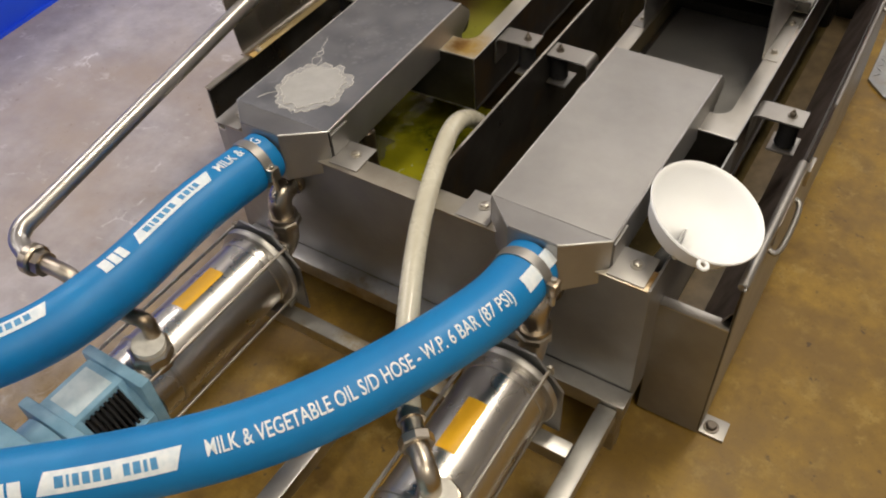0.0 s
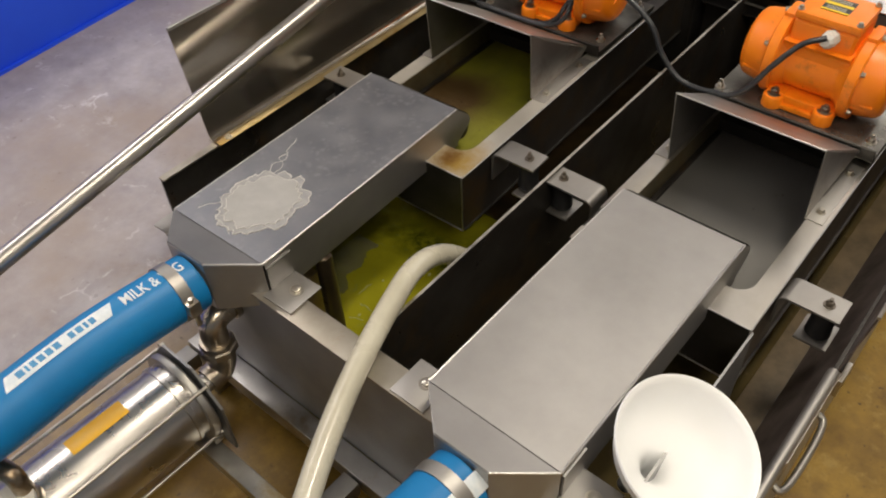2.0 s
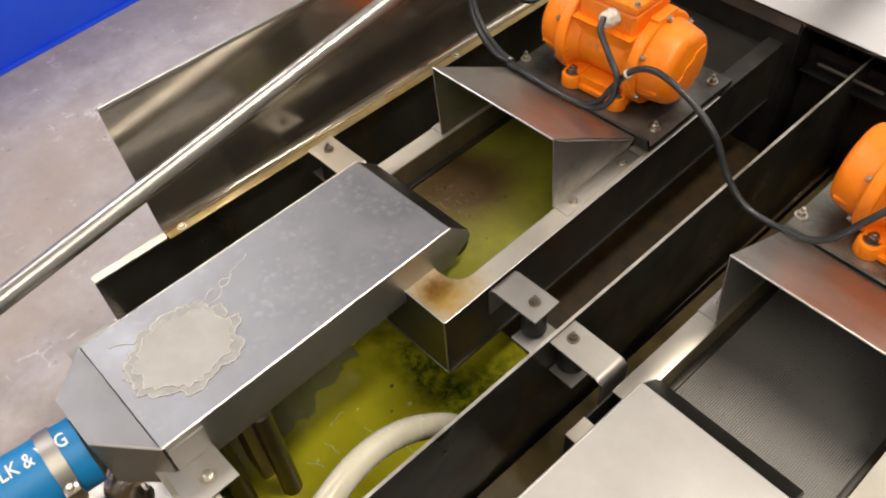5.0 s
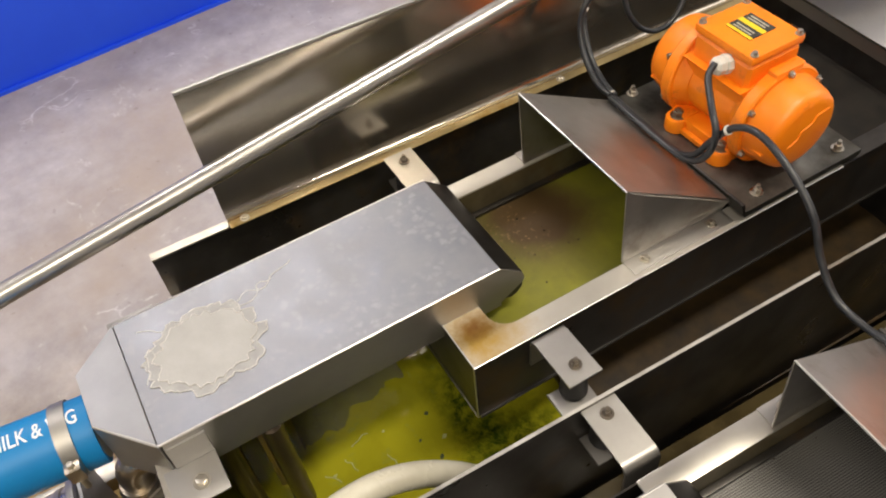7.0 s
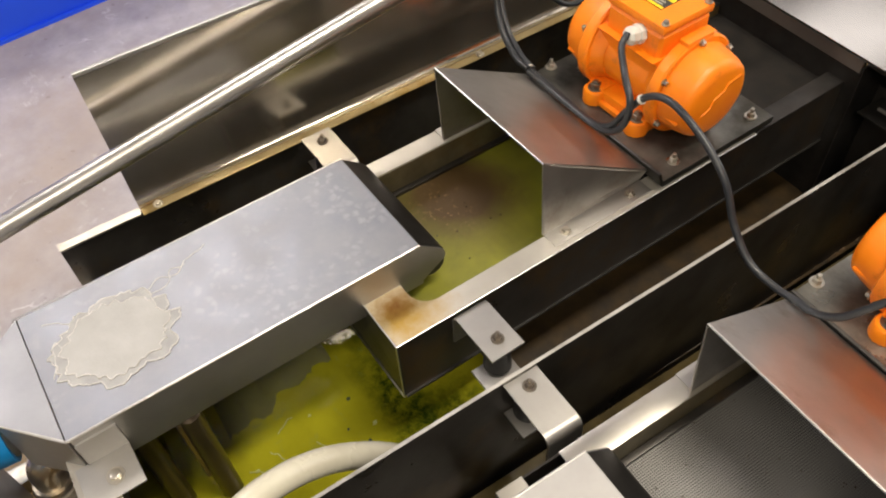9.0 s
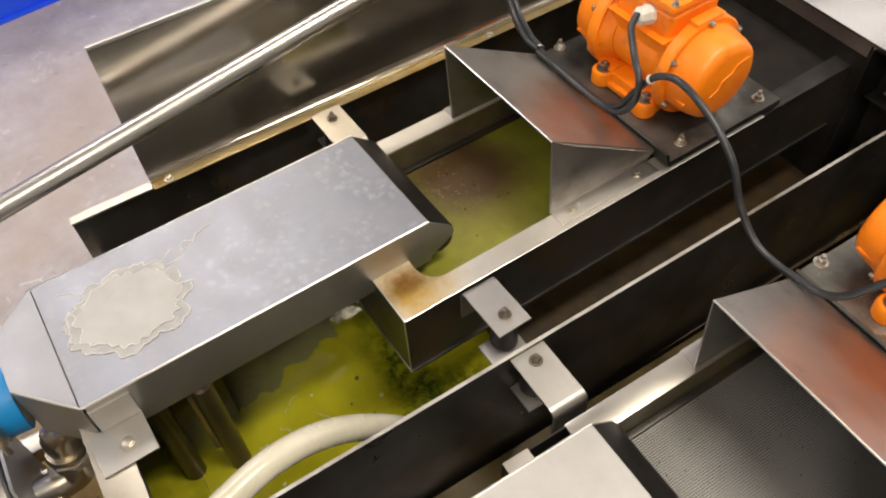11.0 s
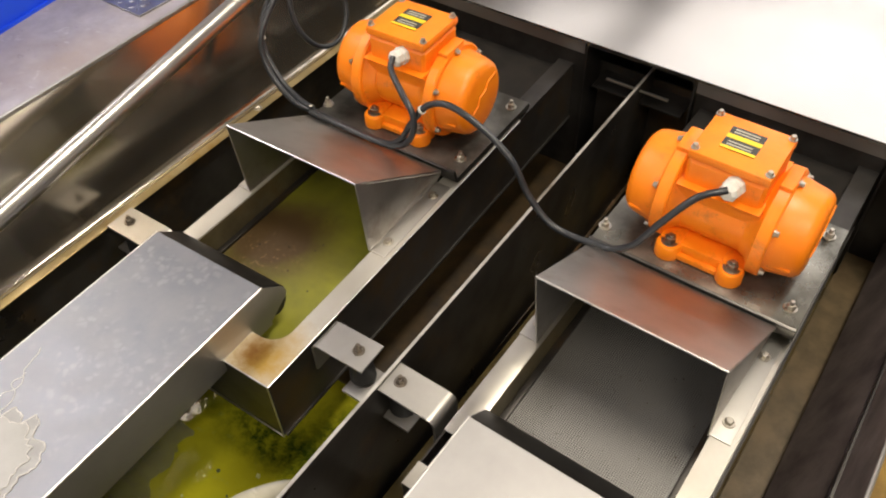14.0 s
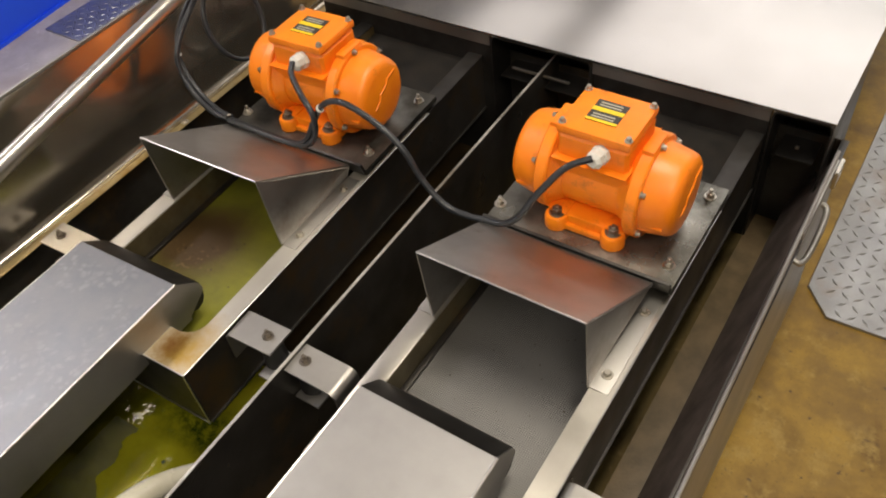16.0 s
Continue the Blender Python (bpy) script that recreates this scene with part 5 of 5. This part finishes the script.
def work_table():
    ob = thing("work_table", (-0.61, 3.1, FZ), "long brushed stainless table top behind the screens", "table")
    x0, x1, y0, y1 = -1.235, -0.006, 2.378, 4.2
    part("table_top", box(bm_new(), x0, x1, y0, y1, 0.487, 0.493, 0.0015), TABLE, ob)
    for a, b in ((x0, -0.745), (-0.492, -0.123)):
        part("front_apron", box(bm_new(), a, b, y0 + 0.006, y0 + 0.009, 0.456, 0.4865), SHEET, ob)
        part("rear_panel", box(bm_new(), a, b, y0 + 0.012, y0 + 0.016, 0.10, 0.4865), FRAMEDARK, ob, "dark rear panel in the recess")
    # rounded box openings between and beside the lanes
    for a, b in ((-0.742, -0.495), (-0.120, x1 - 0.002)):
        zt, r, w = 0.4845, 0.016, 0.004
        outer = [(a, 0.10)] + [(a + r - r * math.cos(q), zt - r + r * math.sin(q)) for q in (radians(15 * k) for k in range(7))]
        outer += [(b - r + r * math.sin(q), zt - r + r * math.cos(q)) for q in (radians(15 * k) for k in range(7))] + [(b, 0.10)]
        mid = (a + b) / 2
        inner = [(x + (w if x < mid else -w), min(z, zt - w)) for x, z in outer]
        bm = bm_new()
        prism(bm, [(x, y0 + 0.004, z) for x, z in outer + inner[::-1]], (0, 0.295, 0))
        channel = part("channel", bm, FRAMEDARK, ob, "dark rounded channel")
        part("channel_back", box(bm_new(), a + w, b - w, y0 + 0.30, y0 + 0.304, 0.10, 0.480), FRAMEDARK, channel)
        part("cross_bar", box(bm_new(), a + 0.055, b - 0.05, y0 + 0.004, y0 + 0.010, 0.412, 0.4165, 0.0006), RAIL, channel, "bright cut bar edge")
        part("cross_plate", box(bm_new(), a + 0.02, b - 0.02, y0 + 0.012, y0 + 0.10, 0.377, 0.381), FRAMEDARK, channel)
    for x in (x0 + 0.03, x1 - 0.03):
        part("leg", box(bm_new(), x - 0.02, x + 0.02, y1 - 0.06, y1 - 0.02, FZ, 0.487, 0.003), SKID, ob)
        part("leg", box(bm_new(), x - 0.02, x + 0.02, Y1 + 0.26, Y1 + 0.30, FZ, 0.487, 0.003), SKID, ob)


def cables():
    CL, CR = -0.937, -0.315
    runs = {
        "motor cable from orange motor to corner": [(CR + 0.024, 1.956, 0.628), (CR - 0.01, 1.931, 0.614), (CR - 0.045, 1.903, 0.566), (CR - 0.075, 1.891, 0.511), (CR - 0.11, 1.891, 0.479), (-0.455, 1.891, 0.474), (-0.49, 1.888, 0.470),
                    (-0.537, 1.885, 0.479), (-0.583, 1.888, 0.518), (-0.619, 1.892, 0.571), (-0.674, 1.896, 0.606), (-0.745, 1.898, 0.626), (-0.795, 1.899, 0.606), (-0.83, 1.894, 0.556), (-0.86, 1.891, 0.506), (-0.92, 1.895, 0.478), (CL - 0.15, 1.903, 0.469)],
        "motor cable from orange motor along plate": [(CL + 0.024, 1.956, 0.628), (CL + 0.035, 1.936, 0.616), (CL + 0.085, 1.902, 0.606), (CL + 0.118, 1.887, 0.584), (CL + 0.115, 1.885, 0.541), (CL + 0.085, 1.886, 0.501), (CL + 0.02, 1.891, 0.479), (CL - 0.15, 1.895, 0.472)],
    }
    for label, pts in runs.items():
        single("motor_cable", tube(bm_new(), pts, 0.0058, 12, 10), CABLE, "black " + label, "cable", "motor cables", angle=60)
    for k, off in enumerate((0.0, 0.012)):
        pts = [(CL - 0.15, 1.907 - off, 0.471 + off * 0.5), (-1.125, 1.907 - off, 0.478), (-1.178, 1.914 - off, 0.501), (-1.218 + off * 0.4, 1.925 - off, 0.541), (-1.236 + off, 1.94 - off, 0.581), (-1.242 + off, 1.98, 0.626), (-1.254 + off, 2.07, 0.666), (-1.264 + off, 2.22, 0.686)]
        single("supply_cable", tube(bm_new(), pts, 0.0058, 12, 10), CABLE, "black supply cable rising along the splash guard", "cable", "supply cables", angle=60)
    loop = []
    for k in range(15):
        a = 2 * math.pi * k / 14
        loop.append((-1.242 - 0.03 * math.sin(a), 2.11 + 0.075 * math.cos(a), 0.551 + 0.085 * math.sin(a)))
    single("cable_coil", tube(bm_new(), loop, 0.0055, 10, 6), CABLE, "loose black cable loop hanging at the guard", "cable", angle=60)
    for c, d in (((-1.230, 1.932, 0.571), (0, 0.2, 1)), ((-0.806, 1.897, 0.594), (1, 0.2, 0.9)), ((CL - 0.155, 1.903, 0.472), (1, 0, 0.1))):
        single("cable_tie", lathe(bm_new(), [(0.0055, -0.002), (0.0078, -0.002), (0.0078, 0.002), (0.0055, 0.002), (0.0055, -0.002)], c, d, 16), GLAND, "pale plastic cable tie", "cable tie", "cable ties")


def liquids():
    single("water", box(bm_new(), OX0 + 0.003, DIV - 0.012, 1.036, Y1 - 0.001, 0.052, 0.120), WATER, "murky yellow-green process water in tank", "water", kind="structure")
    single("water", box(bm_new(), TX0 + 0.003, DIV + 0.002, Y0 + 0.005, 1.0355, 0.052, 0.120), WATER, "murky yellow-green process water in tank", "water", kind="structure")
    single("water", box(bm_new(), DIV + 0.009, OX1 - 0.003, 1.036, Y1 - 0.001, 0.052, 0.14), DARKWATER, "dark brown shallow water in tank", "water", kind="structure")
    bm = bm_new()
    # floating sludge, widened under the pan as a stand-in for shade there
    box(bm, DIV - 0.38, DIV - 0.003, 1.60, Y1 - 0.004, 0.121, 0.130, 0.002)
    layer = single("sludge", bm, SLUDGE, "brown floating sludge, the gap's shade put into its colour", "sludge")
    rnd = random.Random(8)
    bm = bm_new()
    for k in range(900):
        x, y = DIV - 0.008 - 0.11 * rnd.random() ** 1.3, 1.62 + 0.78 * rnd.random()
        if noise.noise(Vector((x * 14, y * 9, 0))) < -0.12:
            continue
        r = rnd.uniform(0.0012, 0.0058)
        lathe(bm, [(0, 0), (r, 0), (r * 0.8, r * 0.5), (0, r * 0.8)], (x, y, 0.1295), (0, 0, 1), 5)
    tagged(part("crumb_layer", bm, CRUMB, layer), "rust-brown crumbs", kind="stuff")
    bm = bm_new()
    sheet(bm, [(OX1 - 0.003, 1.045, 0.33), (OX1 - 0.003, Y1 - 0.003, 0.36), (-0.060, Y1 - 0.003, 0.205), (-0.055, 1.045, 0.190)], 0.003)
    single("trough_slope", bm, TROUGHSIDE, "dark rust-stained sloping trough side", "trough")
    single("sludge", box(bm_new(), -0.119, OX1 - 0.004, 1.045, Y1 - 0.004, 0.142, 0.15, 0.002), SILT, "brown settled sludge in the trough", "sludge")
    rod_ = thing("dip_pipe", (-0.834, 1.104, 0.1), "dark wet pipe standing in the green water", "pipe")
    part("tube", rod(bm_new(), (-0.836, 1.104, 0.389), (-0.834, 1.104, 0.105), 0.0175, 20, 0.5), DIPBROWN, rod_)
    copy_thing(rod_, pose(-0.858, 1.030, 0.1))
    single("float_block", box(bm_new(), -0.94, -0.875, 1.075, 1.115, 0.11, 0.30, 0.006), RUST, "rust-brown block beside the dip pipe in the tank", "block")


def sheen_film():
    """A wrinkled pale sheet on the water beside the feed box that imitates a reflection."""
    bm = bm_new()
    nx, ny = 14, 30
    grid = []
    for i in range(nx + 1):
        row = []
        for k in range(ny + 1):
            y = 1.135 + 0.225 * k / ny
            reach = 0.085 - 0.055 * (k / ny) + 0.026 * noise.noise(Vector((0, y * 26, 1))) - 0.018 * abs(noise.noise(Vector((0, y * 60, 4)))) + 0.004 * noise.noise(Vector((0, y * 160, 2)))
            x = -1.030 + (0.03 + reach) * i / nx
            row.append(bm.verts.new((x, y, 0.1222 + 0.0011 * noise.noise(Vector((x * 18, y * 46, 2))) + 0.0004 * i / nx)))
        grid.append(row)
    for a, b in zip(grid, grid[1:]):
        for k in range(ny):
            bm.faces.new((a[k], a[k + 1], b[k + 1], b[k]))
    bmesh.ops.solidify(bm, geom=list(bm.faces), thickness=0.0006)
    single("sheen_film", bm, WATERSHEEN, "pale wrinkled film on green water, imitating a reflection", "film", angle=60)


def specks():
    """Dark grit lying on the grey screen, one loose scatter."""
    rnd = random.Random(21)
    bm = bm_new()
    for k in range(70):
        x, y = XR - 0.12 + 0.26 * rnd.random() ** 1.6, 1.54 + 0.34 * rnd.random()
        r = rnd.uniform(0.0006, 0.0018)
        lathe(bm, [(0, 0), (r, 0), (r * 0.7, r * 0.7), (0, r * 0.9)], (x, y, 0.360), (0, 0, 1), 6)
    for k in range(22):
        x, y = XL - 0.10 + 0.25 * rnd.random(), 1.54 + 0.34 * rnd.random()
        r = rnd.uniform(0.0008, 0.0026)
        lathe(bm, [(0, 0), (r, 0), (r * 0.7, r * 0.7), (0, r * 0.9)], (x, y, 0.360), (0, 0, 1), 6)
    single("grit", bm, SLUDGE, "dark grit scattered over the wire screens", "grit", kind="stuff")


FLECKS = []


def flecks():
    rnd = random.Random(11)
    # thin pale strips added to draw the bright lines of ripples
    for k in range(7):
        x, y, a = rnd.uniform(-0.90, -0.70), rnd.uniform(1.14, 1.38), rnd.uniform(0, 3.1)
        pts = []
        for i in range(5):
            q = (i - 2) * 0.009
            pts.append((x + q * math.cos(a) + rnd.uniform(-0.003, 0.003), y + q * math.sin(a) + rnd.uniform(-0.003, 0.003), 0.1202))
        FLECKS.append(single("ripple_line", tube(bm_new(), pts, 0.0011, 6, 4), FOAM, "thin pale strip drawn as a ripple on the water", "foam", "floating flecks"))
    for k in range(16):
        x, y = rnd.uniform(-0.88, -0.68), rnd.uniform(1.14, 1.40)
        bm = bm_new()
        n = 9
        rr = rnd.uniform(0.0015, 0.0042)
        ring = [(x + rr * (0.6 + 0.6 * rnd.random()) * math.cos(2 * math.pi * i / n), y + 1.6 * rr * (0.5 + 0.6 * rnd.random()) * math.sin(2 * math.pi * i / n), 0.1202) for i in range(n)]
        prism(bm, ring, (0, 0, 0.0012))
        FLECKS.append(single("foam_fleck", bm, FOAM if k % 3 else CHAFF, "small pale foam fleck drifting on the water" if k % 3 else "dark fibre clump drifting on the water", "foam" if k % 3 else "fibre", "floating flecks"))


hall()
checker_plate([(0.033, 2.494), (0.094, 2.420), (0.62, 2.425), (0.62, 3.35), (0.033, 3.35)], (0.3, 2.8, FZ), "grey steel checker plate lying on the floor")
checker_plate([(-2.80, 2.435), (-2.50, 2.435), (-2.47, 3.3), (-2.80, 3.3)], (-2.6, 2.9, FZ), "grey steel checker plate beside the blue partition")
guards(tank())
screen(-0.942, MESH_GREEN, "stainless vibrating screen, green wet mesh, rust-stained lip", True, 1.8)
screen(-0.313, MESH_GREY, "stainless vibrating screen with grey wire mesh", False, 0.0)
mount_shelves()
vibration_motor()
feed_box(XL, True, 2.2)
feed_box(XR, False, 0.0)
END_L, END_R = (XL + 0.001, 0.886, 0.432), (XR - 0.002, 0.886, 0.432)
blue_hose([(-1.25, 0.02, 0.43), (-1.08, 0.15, 0.435), (-0.96, 0.308, 0.44), (-0.923, 0.469, 0.44), (-0.930, 0.692, 0.442), END_L], 0.040,
          [("band", 0.665, 0.026, 1.45, 0.185), ("mark", 0.585, 0.026, 1.45, 0.018), ("mark", 0.606, 0.026, 1.45, 0.014), ("mark", 0.623, 0.026, 1.45, 0.014), ("text", 0.868, 0.032, 1.45, ("MILK & VEG", 0.115)), ("band", 0.36, 0.026, 1.45, 0.12)],
          "thick blue rubber hose with white print, clamped to feed box")
blue_hose([(-1.15, -0.08, 0.44), (-0.86, 0.07, 0.44), (-0.711, 0.182, 0.44), (-0.58, 0.304, 0.44), (-0.48, 0.426, 0.44), (-0.394, 0.585, 0.44), (-0.328, 0.76, 0.44), END_R], 0.034,
          [("band", 0.515, 0.032, 0.92, 0.185), ("mark", 0.43, 0.03, 0.80, 0.018), ("mark", 0.452, 0.03, 0.80, 0.016), ("mark", 0.472, 0.03, 0.80, 0.018), ("text", 0.735, 0.033, 0.95, ("MILK & VEGETABLE OIL S/D HOSE - W.P. 6 BAR (87 PSI)", 0.50)), ("mark", 1.262, 0.030, 0.88, 0.042), ("mark", 1.318, 0.030, 0.88, 0.034)],
          "thick blue rubber hose with white print, bending to feed box")
milky_hose()
pump(XL + 0.008, 0.468)
pump(XR + 0.010, 0.488)
skid()
discharge_pipe()
funnel()
work_table()
cables()
liquids()
sheen_film()
specks()
flecks()


def motions():
    """The flecks drift slowly with the overflow."""
    rnd = random.Random(3)
    for ob in FLECKS:
        x, y, z = ob.location
        dx, dy = rnd.uniform(-0.03, 0.03), rnd.uniform(-0.05, 0.02)
        walk(ob, [(t, pose(x + dx * t / 16 + 0.006 * math.sin(t + x * 40), y + dy * t / 16 + 0.006 * math.cos(1.3 * t + y * 30), z, 0, 0, 4 * t)) for t in (0, 2, 4, 6, 8, 10, 12, 14, 16)])


motions()
